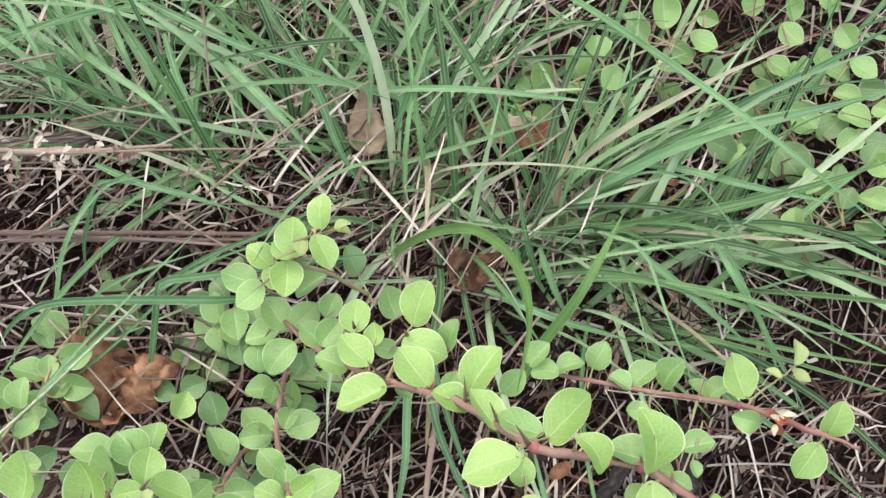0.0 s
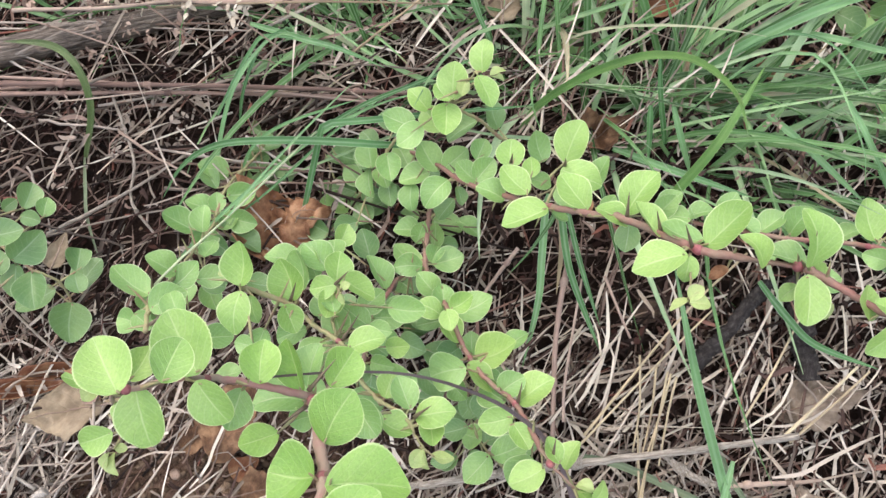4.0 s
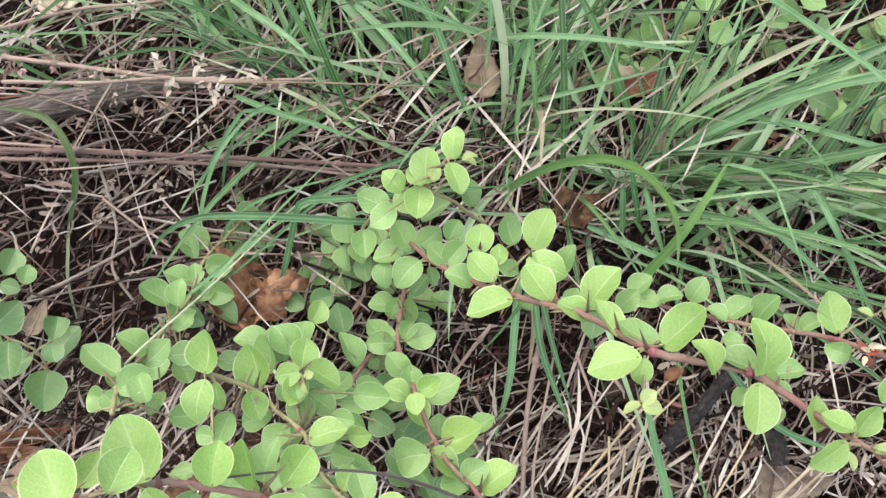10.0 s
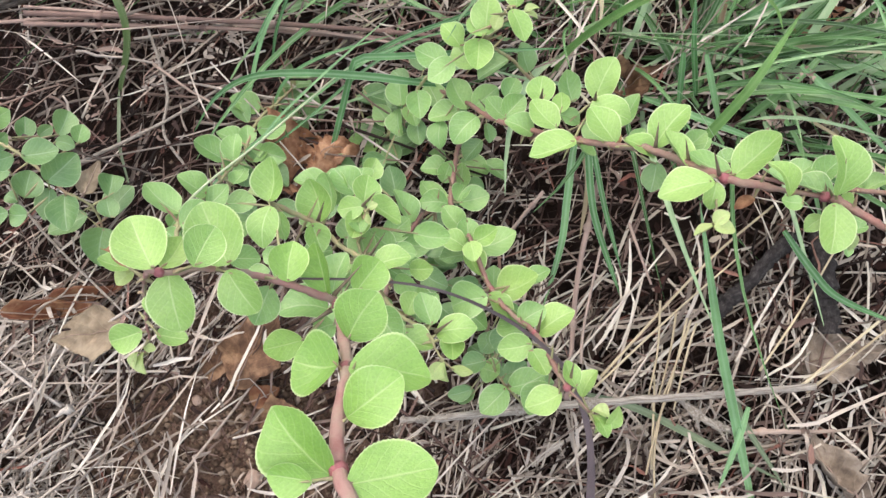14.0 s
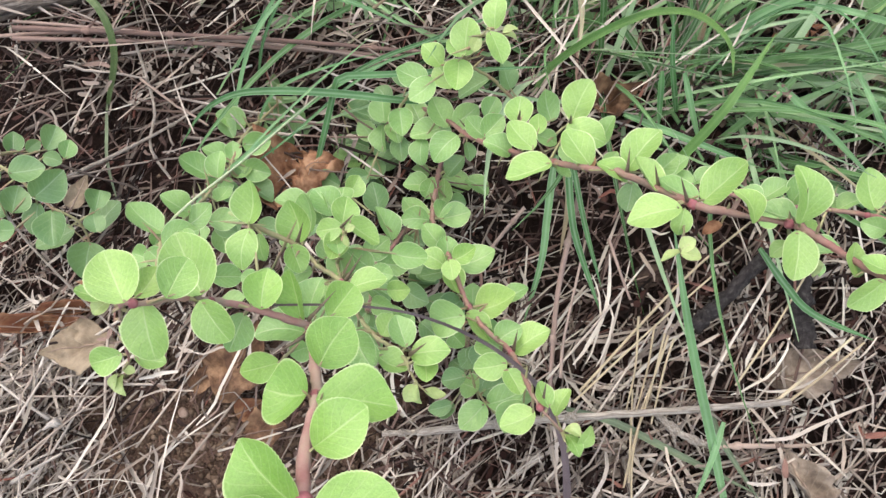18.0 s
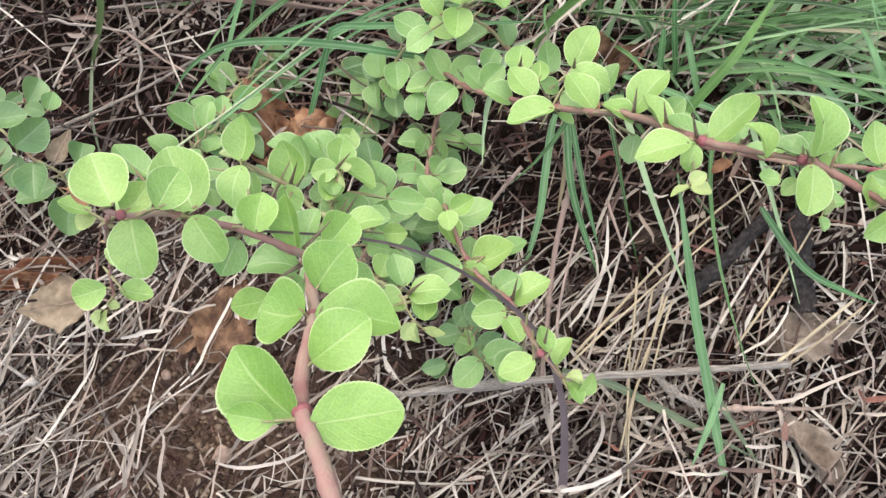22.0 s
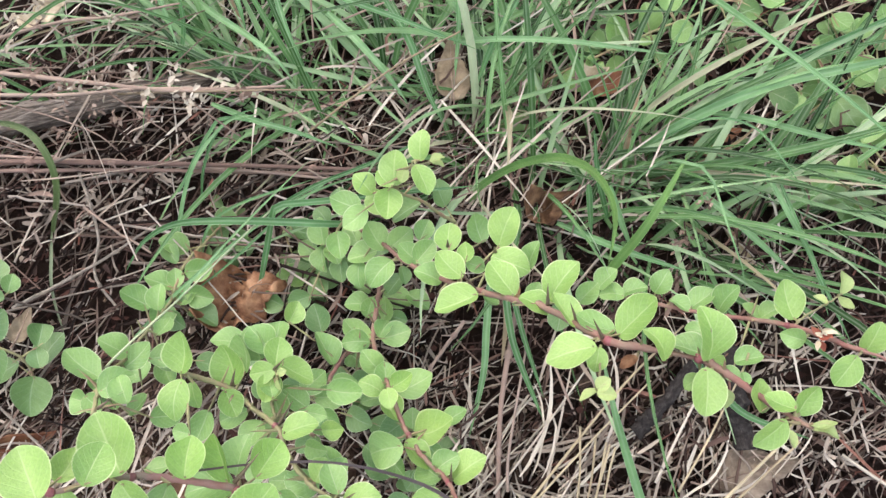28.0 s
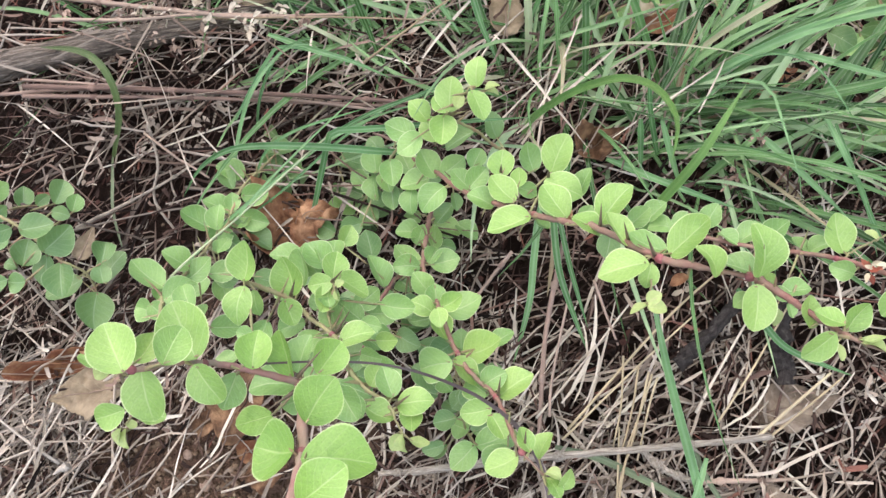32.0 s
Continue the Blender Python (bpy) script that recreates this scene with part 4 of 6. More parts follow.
# ---- fallen leaves ----
def fallen_leaf(x, y, z, length, width, heading, tilt, lean, curl, crumple, material, label, seed, point=0.6, angular=False):
    """A dry leaf: a curled, crumpled sheet with a ragged margin."""
    g = np.random.default_rng(seed)
    nu, nv = 22, 14
    off = g.uniform(0, 50)
    vs, uvs = [], []
    for i in range(nu):
        u = i / (nu - 1)
        half = math.sin(math.pi * min(1, u**point * 0.97 + 0.015)) ** 0.9 * (1 + 0.16 * noise.noise(Vector((u * 5, off, 0))) + 0.1 * noise.noise(Vector((u * 19, off, 5))))
        if angular:
            half = min(1.0, (u / 0.4) ** 0.8, ((1 - u) / 0.6) ** 0.85) * (1 + 0.2 * noise.noise(Vector((u * 9, off, 0))) + 0.12 * noise.noise(Vector((u * 27, off, 5)))) + 0.01
        for j in range(nv):
            v = j / (nv - 1) * 2 - 1
            px, py = (u - 0.5) * length, v * half * width / 2
            pz = curl * width * (v * half) ** 2 + 0.25 * curl * length * (2 * u - 1) ** 2
            q = Vector((px * 0.06 + off, py * 0.06, off))
            pz += crumple * width * (noise.noise(q * 1.0) + 0.5 * noise.noise(q * 2.7) + 0.22 * noise.noise(q * 6.0)) + 0.03 * width * abs(((u * 6 - abs(v) * 2) % 1.0) - 0.5)
            px += 0.06 * width * noise.noise(q * 2.0 + Vector((3, 9, 1)))
            vs.append((px * MM, py * MM, pz * MM))
            uvs.append((u, j / (nv - 1)))
    low = np.percentile([v[2] for v in vs], 20)
    vs = [(a, b, c - low) for a, b, c in vs]
    fs = [(i * nv + j, (i + 1) * nv + j, (i + 1) * nv + j + 1, i * nv + j + 1) for i in range(nu - 1) for j in range(nv - 1)]
    ob = new("dry_leaf", raw_mesh("dry_leaf", vs, fs, material, uvs))
    sol = ob.modifiers.new("thickness", "SOLIDIFY")
    sol.thickness = 0.0004
    ob.matrix_basis = pose(x * MM, y * MM, z * MM, lean, tilt, heading)
    stalk_line = [(-0.5 * length - 0.28 * width, 0.1 * width, 0.5), (-0.5 * length - 0.1 * width, 0, 1.0), (-0.5 * length + 0.05 * width, 0, 1.2)]
    pile = Pile()
    zs = np.array([v[2] for v in vs[:nv]]).mean() * 1000
    tube(pile, spline((np.array(stalk_line) + (0, 0, zs)) * MM, 8), np.linspace(0.7, 0.5, 8) * MM, 6)
    part("leaf_stalk", pile.mesh("dry_leaf_stalk", WEED), ob)
    mid = np.array([(np.array(vs[i * nv + 6]) + vs[i * nv + 7]) / 2 for i in range(nu - 2)]) + (0, 0, 0.0002)
    rib = Pile()
    tube(rib, mid, np.linspace(0.55, 0.2, nu - 2) * MM, 6)
    part("midrib", rib.mesh("midrib", WEED), ob)
    return tagged(ob, label, "dry leaf", "fallen leaves")


fallen_leaf(-223, 105, 28, 62, 48, 15, 0, -6, 0.45, 0.5, DRY_RUST,  "curled crumpled brown dry leaf under the shrub", 1, 0.6)
fallen_leaf(-353, -19, 22, 52, 38, 192, 0, 0, 0.1, 0.16, DRY_TAN,  "flat pale tan dry leaf on the straw", 2, 0.8, True)
fallen_leaf(-382, -5, 16, 62, 13, 10, 0, 0, 1.2, 0.12, DRY_RED,  "rolled red-brown dry leaf beside a tan one", 3, 0.6)
fallen_leaf(-361, 8, 14, 50, 10, 15, 0, 0, 1.2, 0.12, DRY_RED,  "narrow rolled red-brown dry leaf in straw", 4, 0.6)
fallen_leaf(-244, -19, 22, 58, 44, 75, 0, 0, 0.16, 0.2, DRY_BROWN,  "flat dark brown dry leaf on bare soil", 5, 0.8, True)
fallen_leaf(-269, -28, 16, 28, 18, 80, 0, 0, 0.2, 0.15, DRY_BROWN,  "small grey-brown dry leaf on bare soil", 6, 0.8)
fallen_leaf(-224, -60, 12, 32, 28, 15, 0, 0, 0.25, 0.22, DRY_BROWN,  "small speckled brown dry leaf on bare soil", 7, 0.8, True)
fallen_leaf(-237, -47, 10, 20, 14, 30, 0, 0, 0.4, 0.2, DRY_RED,  "small dark red dry leaf on bare soil", 8, 0.6)
fallen_leaf(99, 0, 18, 58, 30, 15, 0, 0, 0.15, 0.22, DRY_GREY,  "grey-brown dry leaf under straw", 9, 0.6, True)
fallen_leaf(86, -62, 32, 34, 18, 118, 0, 18, 1.0, 0.4, DRY_GREY,  "curled grey-brown dry leaf with deep veins", 10, 0.6)
fallen_leaf(104, -69, 14, 26, 18, 110, 0, 0, 0.5, 0.2, DRY_GREY,  "curled grey-brown dry leaf in straw", 11, 0.6)
fallen_leaf(-6, -55, 6, 30, 20, 40, 0, 0, 0.2, 0.15, DRY_GREY,  "grey-brown dry leaf half under straw", 12, 0.6)
fallen_leaf(-40, 3, 8, 26, 18, 60, 0, 0, 0.3, 0.3, DRY_DARK,  "small dark brown dry leaf in straw", 13, 0.7)
fallen_leaf(8, 56, 6, 26, 16, 20, 0, 0, 0.3, 0.3, DRY_DARK,  "small dark brown dry leaf in straw", 14, 0.7)
fallen_leaf(-366, 81, 40, 26, 13, 80, 0, 20, 0.3, 0.2, DRY_TAN,  "small pinkish tan dry leaf caught in a shrub", 15, 0.6)
fallen_leaf(-88, 276, 30, 50, 26, 95, 0, 10, 0.2, 0.3, DRY_TAN,  "pale tan dry leaf caught in the grass", 16, 0.6)
fallen_leaf(24, 263, 32, 34, 20, 30, 0, 0, 0.2, 0.25, DRY_RED,  "rusty dry leaf in the grass", 17, 0.6)
fallen_leaf(-19, 171, 24, 36, 26, 30, 0, 10, 0.5, 0.6, DRY_BROWN,  "crumpled brown dry leaf in the grass", 18, 0.6)
fallen_leaf(103, 223, 26, 20, 12, 20, 0, 0, 0.2, 0.25, DRY_RED,  "small rusty dry leaf in the grass", 19, 0.6)
fallen_leaf(12, 264, 40, 24, 12, 20, 0, 0, 0.6, 0.3, DRY_PALE,  "small bleached curled leaf in the grass", 20, 0.6)
fallen_leaf(-274, 279, 36, 26, 11, 0, 0, 0, 0.3, 0.2, DRY_TAN,  "small yellowish dry leaf in the grass", 21, 0.6)
fallen_leaf(-393, 327, 52, 32, 20, 70, 0, 15, 0.3, 0.3, DRY_PALE,  "bleached cream dry leaf caught among weed stalks", 23, 0.7)
fallen_leaf(-414, 317, 50, 22, 12, 150, 0, 0, 0.5, 0.3, DRY_PALE,  "small bleached curled leaf among weed stalks", 24, 0.6)
fallen_leaf(87, 216, 26, 20, 14, 60, 0, 0, 0.3, 0.3, DRY_RED,  "small rusty dry leaf in the grass", 22, 0.6)



# ---- the shrubs ----
def leaf_mesh(name, material, seed):
    """One leaf, 1 long and 1 wide: egg-shaped, short-pointed, finely toothed, cupped along the midrib."""
    g = np.random.default_rng(seed)
    nu, nv = 37, 11
    bow, cup, wave = g.uniform(-0.2, 0.16), g.uniform(0.1, 0.62), g.uniform(0, 6)
    full, skew = g.uniform(0.86, 1.08), g.uniform(-0.05, 0.05)
    droop, lop = g.uniform(-0.22, 0.05), g.uniform(-0.25, 0.25)
    point = g.uniform(0.0, 0.4)
    vs, uvs = [], []
    for i in range(nu):
        u = i / (nu - 1)
        half = math.sin(math.pi * u**full) ** 0.58 if 0 < u < 1 else 0.0
        if u > 0.74:
            half *= 1 - point * ((u - 0.74) / 0.26) ** 1.5
        tooth = 0.03 * (i % 2) * (half > 0.3)
        for j in range(nv):
            v = j / (nv - 1) * 2 - 1
            w = v * half * 0.5 * (1 + (tooth if abs(v) > 0.9 else 0)) + skew * math.sin(math.pi * u)
            z = cup * (1 + lop * v) * (abs(v) * half) ** 1.5 * 0.5 + bow * (2 * u - 1) ** 2 + droop * max(0.0, u - 0.6) ** 2
            z += 0.03 * math.sin(8 * u + wave) * v * abs(v) * half - 0.012 * abs(math.sin(11 * u - 3 * abs(v))) * half * (1 - abs(v))
            vs.append((u, w, z))
            uvs.append((u, j / (nv - 1)))
    fs = [(i * nv + j, (i + 1) * nv + j, (i + 1) * nv + j + 1, i * nv + j + 1) for i in range(nu - 1) for j in range(nv - 1)]
    z0 = vs[0][2]
    return raw_mesh(name, [(a, b, c - z0) for a, b, c in vs], fs, material, uvs)


LEAVES = [[leaf_mesh("leaf", mat, 10 * k + s) for s in range(10)] for k, mat in enumerate((LEAF_DARK, LEAF_MID, LEAF_NEW, LEAF_BUD, LEAF_DEEP, DRY_RUST))]


def plant(name, label, category="shrub"):
    ob = new(name)
    return tagged(ob, label, category)


WOOD = {}


def branch(owner, points, r0, r1, material=None):
    """A woody twig; returns what leaves() needs to hang leaves on it."""
    count = max(24, 7 * len(points))
    line = spline(np.asarray(points, float) * MM, count)
    g = np.random.default_rng(len(points) + abs(points[0][0]))
    line += g.normal(0, 0.00018, line.shape)
    radii = np.linspace(r0, r1, count) * MM
    radii *= np.where(np.linspace(0, 1, count) > 0.92, np.linspace(1, 0.55, count), 1)
    radii *= 1 + 0.16 * np.maximum(0, np.sin(np.arange(count) * 1.25)) ** 6
    pile = Pile()
    tube(pile, line, radii, 9, 0.035, g)
    ob = part("branch", pile.mesh("branch", material or STEM_RED), owner)
    WOOD.setdefault(owner.name, []).append(line)
    return ob, line


stalk_pile = Pile()
tube(stalk_pile, np.array([(0, 0, 0), (0.3, 0, -0.8), (0.65, 0, -0.7), (1, 0, 0)], float), (0.75, 0.6, 0.5, 0.42), 5)
STALK = stalk_pile.mesh("leaf_stalk", STEM_GREEN)


def leaves(twig, rows, age=1, spread=True):
    """Leaves on a twig: base in mm, heading, pitch and roll in degrees, length and width in mm."""
    ob, line = twig
    owner = ob.parent.name
    for k, (x, y, z, heading, pitch, roll, length, width) in enumerate(rows):
        h, p, r = radians(heading), radians(pitch), radians(roll)
        a = Vector((math.cos(h) * math.cos(p), math.sin(h) * math.cos(p), math.sin(p)))
        s = Vector((0, 0, 1)).cross(a).normalized()
        b = math.cos(r) * s + math.sin(r) * a.cross(s)
        n = a.cross(b)
        base = Vector((x, y, z)) * MM
        lf = part("leaf", LEAVES[age][(x * 3 + y + z + k) % 10], ob)
        lf.matrix_basis = Matrix(((a.x, b.x, n.x, base.x), (a.y, b.y, n.y, base.y), (a.z, b.z, n.z, base.z), (0, 0, 0, 1))) @ Matrix.Diagonal((length * MM, width * MM, 0.5 * (length + width) * MM, 1))
        wood = np.vstack(WOOD[owner]) if spread else line
        near = Vector(wood[np.argmin(np.linalg.norm(wood - np.array(base), axis=1))])
        end = base + 0.05 * length * MM * a
        run = end - near
        if run.length > 0.026:
            near = base - run.normalized() * 0.012
            run = end - near
        st = part("leaf_stalk", STALK, ob)
        st.matrix_basis = Matrix.Translation(near) @ run.to_track_quat("X", "Z").to_matrix().to_4x4() @ Matrix.Diagonal((run.length, MM, MM, 1))


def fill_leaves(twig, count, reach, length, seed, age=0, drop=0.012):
    """More leaves in pairs along the twig, darker green for shade, under those set one by one."""
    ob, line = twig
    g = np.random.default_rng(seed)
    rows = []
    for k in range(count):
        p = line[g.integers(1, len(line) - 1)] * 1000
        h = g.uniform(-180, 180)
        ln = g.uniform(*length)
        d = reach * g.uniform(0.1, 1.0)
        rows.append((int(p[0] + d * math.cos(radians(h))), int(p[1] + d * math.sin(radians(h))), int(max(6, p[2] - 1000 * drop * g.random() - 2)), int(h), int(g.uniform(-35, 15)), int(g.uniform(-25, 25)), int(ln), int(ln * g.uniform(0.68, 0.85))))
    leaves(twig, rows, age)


def thorn(twig, base, tip):
    """A stiff spine on a twig."""
    b, t = np.array(base, float) * MM, np.array(tip, float) * MM
    pile = Pile()
    tube(pile, np.linspace(b, t, 6), np.array((1.0, 0.8, 0.62, 0.45, 0.28, 0.06)) * MM, 7)
    part("thorn", pile.mesh("thorn", THORN), twig[0], "stiff dark pointed thorn")


def node_ring(twig, at, r):
    """A swollen crimson joint on a twig."""
    ob, line = twig
    i = int(np.argmin(np.linalg.norm(line - np.array(at, float) * MM, axis=1)))
    i = min(max(i, 1), len(line) - 2)
    c, d = line[i], line[i + 1] - line[i - 1]
    d = d / np.linalg.norm(d)
    s = np.linspace(-1, 1, 9)
    pile = Pile()
    tube(pile, c + np.outer(s, d) * r * 1.25 * MM, r * MM * np.sqrt(np.maximum(1 - s**2, 0.0)) * 1.12 + 0.0001, 10)
    part("joint", pile.mesh("joint", NODE_RED), ob, "swollen crimson stem joint")


def bracts(name, spots, size, material, label, category, seed):
    """A dried seed head: small curled scales round a stalk."""
    g = np.random.default_rng(seed)
    head = tagged(new(name), label, category)
    for x, y, z in spots:
        for _ in range(10):
            d = g.normal(0, 1, 3)
            d /= np.linalg.norm(d)
            c = np.array((x, y, z)) * MM + g.normal(0, 0.0025, 3)
            ln = g.uniform(0.5, 1.1) * size * MM
            e = np.cross(d, g.normal(0, 1, 3))
            e /= np.linalg.norm(e)
            s = np.linspace(0, 1, 5)[:, None]
            line = c + d * s * ln + e * 0.3 * ln * s**2
            pile = Pile()
            strip(pile, line, ln * np.array((0.12, 0.4, 0.5, 0.36, 0.05)), 0.6, g.normal(0, 0.6))
            part("scale", pile.mesh("scale", material), head)
    return head


shrub = plant("thorny_shrub", "low thorny shrub with round toothed pale green leaves")
seedling = plant("small_shrub", "small dark green round-leaved shrub in dry litter")
far_shrub = plant("shrub_in_grass", "round-leaved green shrub growing among the grass")
twig_h = branch(seedling, [(-421, 89, 80), (-393, 79, 85), (-374, 68, 78), (-362, 59, 70), (-349, 54, 60), (-350, 47, 42), (-361, 46, 15)], 1.08, 0.65, STEM_GREEN)
twig_n = branch(shrub, [(-98, -122, 318), (-106, -110, 304), (-119, -94, 285), (-124, -80, 272), (-127, -64, 257), (-135, -48, 238), (-143, -34, 219)], 2.3, 1.8, STEM_PINK)
twig_m = branch(shrub, [(-143, -34, 219), (-156, -33, 237), (-170, -33, 250), (-178, -36, 262), (-186, -41, 273), (-195, -39, 280)], 1.5, 0.8, STEM_PINK)
twig_v = branch(shrub, [(-190, -41, 272), (-199, -40, 256), (-211, -41, 230), (-221, -45, 206), (-224, -49, 196), (-226, -54, 194)], 0.8, 0.5, STEM_PINK)
twig_d = branch(shrub, [(-196, 23, 178), (-191, 20, 172), (-183, 19, 163), (-173, 16, 158), (-162, 7, 156), (-148, -2, 165), (-138, -17, 170), (-127, -28, 175), (-115, -35, 181), (-109, -44, 184), (-106, -48, 187)], 1.3, 0.8, STEM_GREEN)
twig_f = branch(shrub, [(-153, 4, 150), (-156, 14, 152), (-151, 22, 162)], 0.8, 0.5, STEM_GREEN)
twig_g = branch(shrub, [(-241, 3, 156), (-252, 25, 136), (-251, 31, 131), (-249, 38, 121), (-252, 57, 100), (-254, 76, 80)], 1.2, 0.8, STEM_GREEN)
twig_l = branch(shrub, [(-254, 76, 80), (-257, 89, 62), (-259, 102, 54), (-257, 122, 48), (-250, 139, 40), (-245, 158, 26), (-243, 174, 6)], 1.0, 0.8, STEM_GREEN)
twig_c = branch(shrub, [(-128, 137, 6), (-129, 119, 28), (-128, 102, 44), (-127, 87, 54), (-126, 66, 62), (-116, 46, 85), (-108, 30, 103), (-102, 17, 105), (-95, 3, 107), (-84, -10, 115), (-72, -21, 126), (-61, -42, 148), (-56, -50, 154), (-47, -58, 149)], 1.6, 1.1, STEM_RED)
twig_k = branch(shrub, [(-109, 21, 25), (-101, -4, 45), (-95, -26, 62), (-87, -38, 68), (-75, -49, 74)], 0.9, 0.6, STEM_GREEN)
twig_e = branch(shrub, [(-161, 11, 52), (-154, 26, 62), (-147, 43, 72), (-144, 49, 71), (-140, 57, 68), (-127, 64, 60)], 1.5, 1.1, STEM_RED)
twig_j = branch(shrub, [(-141, 137, 88), (-148, 135, 78), (-154, 133, 66), (-165, 129, 45), (-179, 125, 22), (-190, 124, 6)], 1.0, 0.7, STEM_GREEN)
twig_b = branch(shrub, [(-138, 136, 68), (-117, 117, 88), (-105, 104, 99), (-82, 85, 124), (-59, 70, 145), (-45, 63, 156), (-29, 54, 172), (-19, 46, 182), (-1, 31, 197), (17, 27, 199), (37, 21, 205)], 1.2, 1.75, STEM_RED)
branch(shrub, [(36, 21, 206), (49, 9, 212), (60, -2, 219), (67, -8, 225), (74, -12, 228)], 1.75, 0.6, STEM_RED)
branch(shrub, [(-4, 29, 197), (-5, 16, 201), (-6, 9, 204)], 0.6, 0.4, STEM_GREEN)
twig_t = branch(shrub, [(-78, 139, 72), (-86, 140, 82), (-95, 141, 98), (-105, 139, 114), (-108, 140, 124), (-101, 140, 137), (-94, 144, 144)], 1.1, 0.7, STEM_GREEN)
twig_r = branch(shrub, [(4, 102, 50), (22, 92, 68), (46, 84, 76), (72, 76, 85), (86, 70, 98), (102, 63, 110), (110, 57, 117), (126, 46, 128), (139, 39, 132)], 1.1, 1.4, STEM_RED)
branch(shrub, [(103, 64, 110), (112, 71, 106), (125, 79, 98), (136, 87, 90)], 0.6, 0.4, STEM_GREEN)
twig_q = branch(far_shrub, [(-53, 261, 6), (-24, 272, 18), (0, 279, 28), (32, 290, 36), (59, 300, 41), (83, 309, 43), (117, 327, 40)], 1.0, 0.7, STEM_GREEN)
twig_y = branch(far_shrub, [(155, 179, 5), (166, 183, 14), (186, 187, 25), (206, 194, 30)], 0.9, 0.6, STEM_GREEN)
twig_z = branch(far_shrub, [(148, 239, 5), (159, 244, 9), (181, 259, 16), (209, 270, 26)], 0.9, 0.6, STEM_GREEN)
leaves(twig_h, [
    (-391, 106, 48, 88, -9, 38, 20, 16),
    (-376, 92, 71, -7, -28, 11, 12, 10),
    (-369, 66, 106, 25, -22, 12, 20, 17),
    (-338, 60, 62, 106, -23, 25, 20, 15),
    (-334, 47, 61, 116, -5, 23, 15, 13),
    (-415, 44, 58, 11, 15, 28, 14, 13),
    (-389, 46, 61, 179, -11, -18, 15, 14),
    (-416, 85, 73, 38, 14, 51, 14, 11),
    (-389, 74, 87, -171, -14, -47, 19, 14),
    (-408, 74, 61, 169, -10, -20, 16, 14),
], 0)
leaves(twig_h, [
    (-370, 97, 57, 96, -10, 39, 15, 12),
    (-413, 95, 83, 65, -20, 65, 16, 14),
], 1)
leaves(twig_h, [
    (-367, 60, 82, 41, 13, 47, 26, 21),
    (-392, 56, 63, 103, -14, 40, 22, 19),
    (-365, 59, 65, -72, 1, -14, 25, 20),
    (-345, 52, 46, 64, -4, -7, 25, 21),
    (-349, 46, 42, -75, 11, -36, 28, 24),
    (-421, 106, 39, 98, 11, 36, 16, 13),
    (-407, 106, 45, 48, -2, 44, 11, 9),
    (-388, 69, 48, -94, -14, 1, 21, 17),
    (-365, 56, 37, -143, 12, 12, 26, 21),
    (-410, 60, 44, 162, 8, 7, 10, 9),
], 0)
leaves(twig_m, [
    (-178, -45, 292, 126, -7, 14, 20, 16),
    (-190, -37, 264, 72, -14, 16, 13, 10),
    (-174, -39, 275, 77, -11, 30, 15, 13),
    (-169, -34, 261, 122, 4, 9, 24, 19),
    (-186, -39, 267, -77, -28, -1, 20, 16),
    (-169, -36, 262, -51, -30, 14, 17, 14),
    (-200, -38, 265, 173, 30, 34, 10, 8),
    (-202, -39, 240, -99, -6, 14, 9, 8),
], 2)
leaves(twig_m, [
    (-163, -34, 237, -99, 9, -27, 15, 12),
    (-176, -29, 230, 13, 1, -26, 10, 8),
], 1)
leaves(twig_m, [
    (-200, -38, 262, -130, 6, -13, 7, 6),
], 3)
leaves(twig_v, [
    (-224, -47, 203, -162, -10, -26, 15, 12),
    (-214, -49, 211, 0, -32, -22, 12, 10),
], 2)
leaves(twig_v, [
    (-225, -52, 198, -6, -29, -14, 5, 4),
    (-226, -54, 195, -72, -4, 22, 9, 7),
    (-228, -54, 196, -96, -11, 29, 7, 6),
], 3)
leaves(twig_n, [
    (-129, -63, 261, 176, -25, 5, 19, 21),
    (-123, -66, 272, 1, -21, -30, 25, 20),
    (-121, -80, 275, 40, 9, 2, 20, 17),
    (-121, -96, 285, 138, 12, -24, 24, 20),
    (-124, -98, 291, 177, 7, -30, 12, 10),
    (-115, -98, 291, 17, -14, -22, 24, 20),
    (-131, -52, 245, 71, -24, 21, 22, 19),
    (-137, -30, 219, 69, -27, 20, 19, 15),
    (-156, -33, 240, 95, -14, 16, 17, 14),
    (-147, -32, 221, 105, 30, -33, 20, 16),
    (-162, -44, 193, -155, 24, -2, 16, 13),
], 4)
leaves(twig_n, [
    (-129, -34, 214, -53, 4, 5, 16, 13),
    (-149, -28, 206, 75, 14, -16, 17, 14),
    (-152, -32, 197, -170, 12, 27, 20, 17),
    (-147, -39, 204, -168, -35, -26, 13, 10),
    (-177, -10, 191, 167, -16, -11, 10, 8),
    (-129, -36, 198, -42, 20, 7, 12, 10),
], 1)
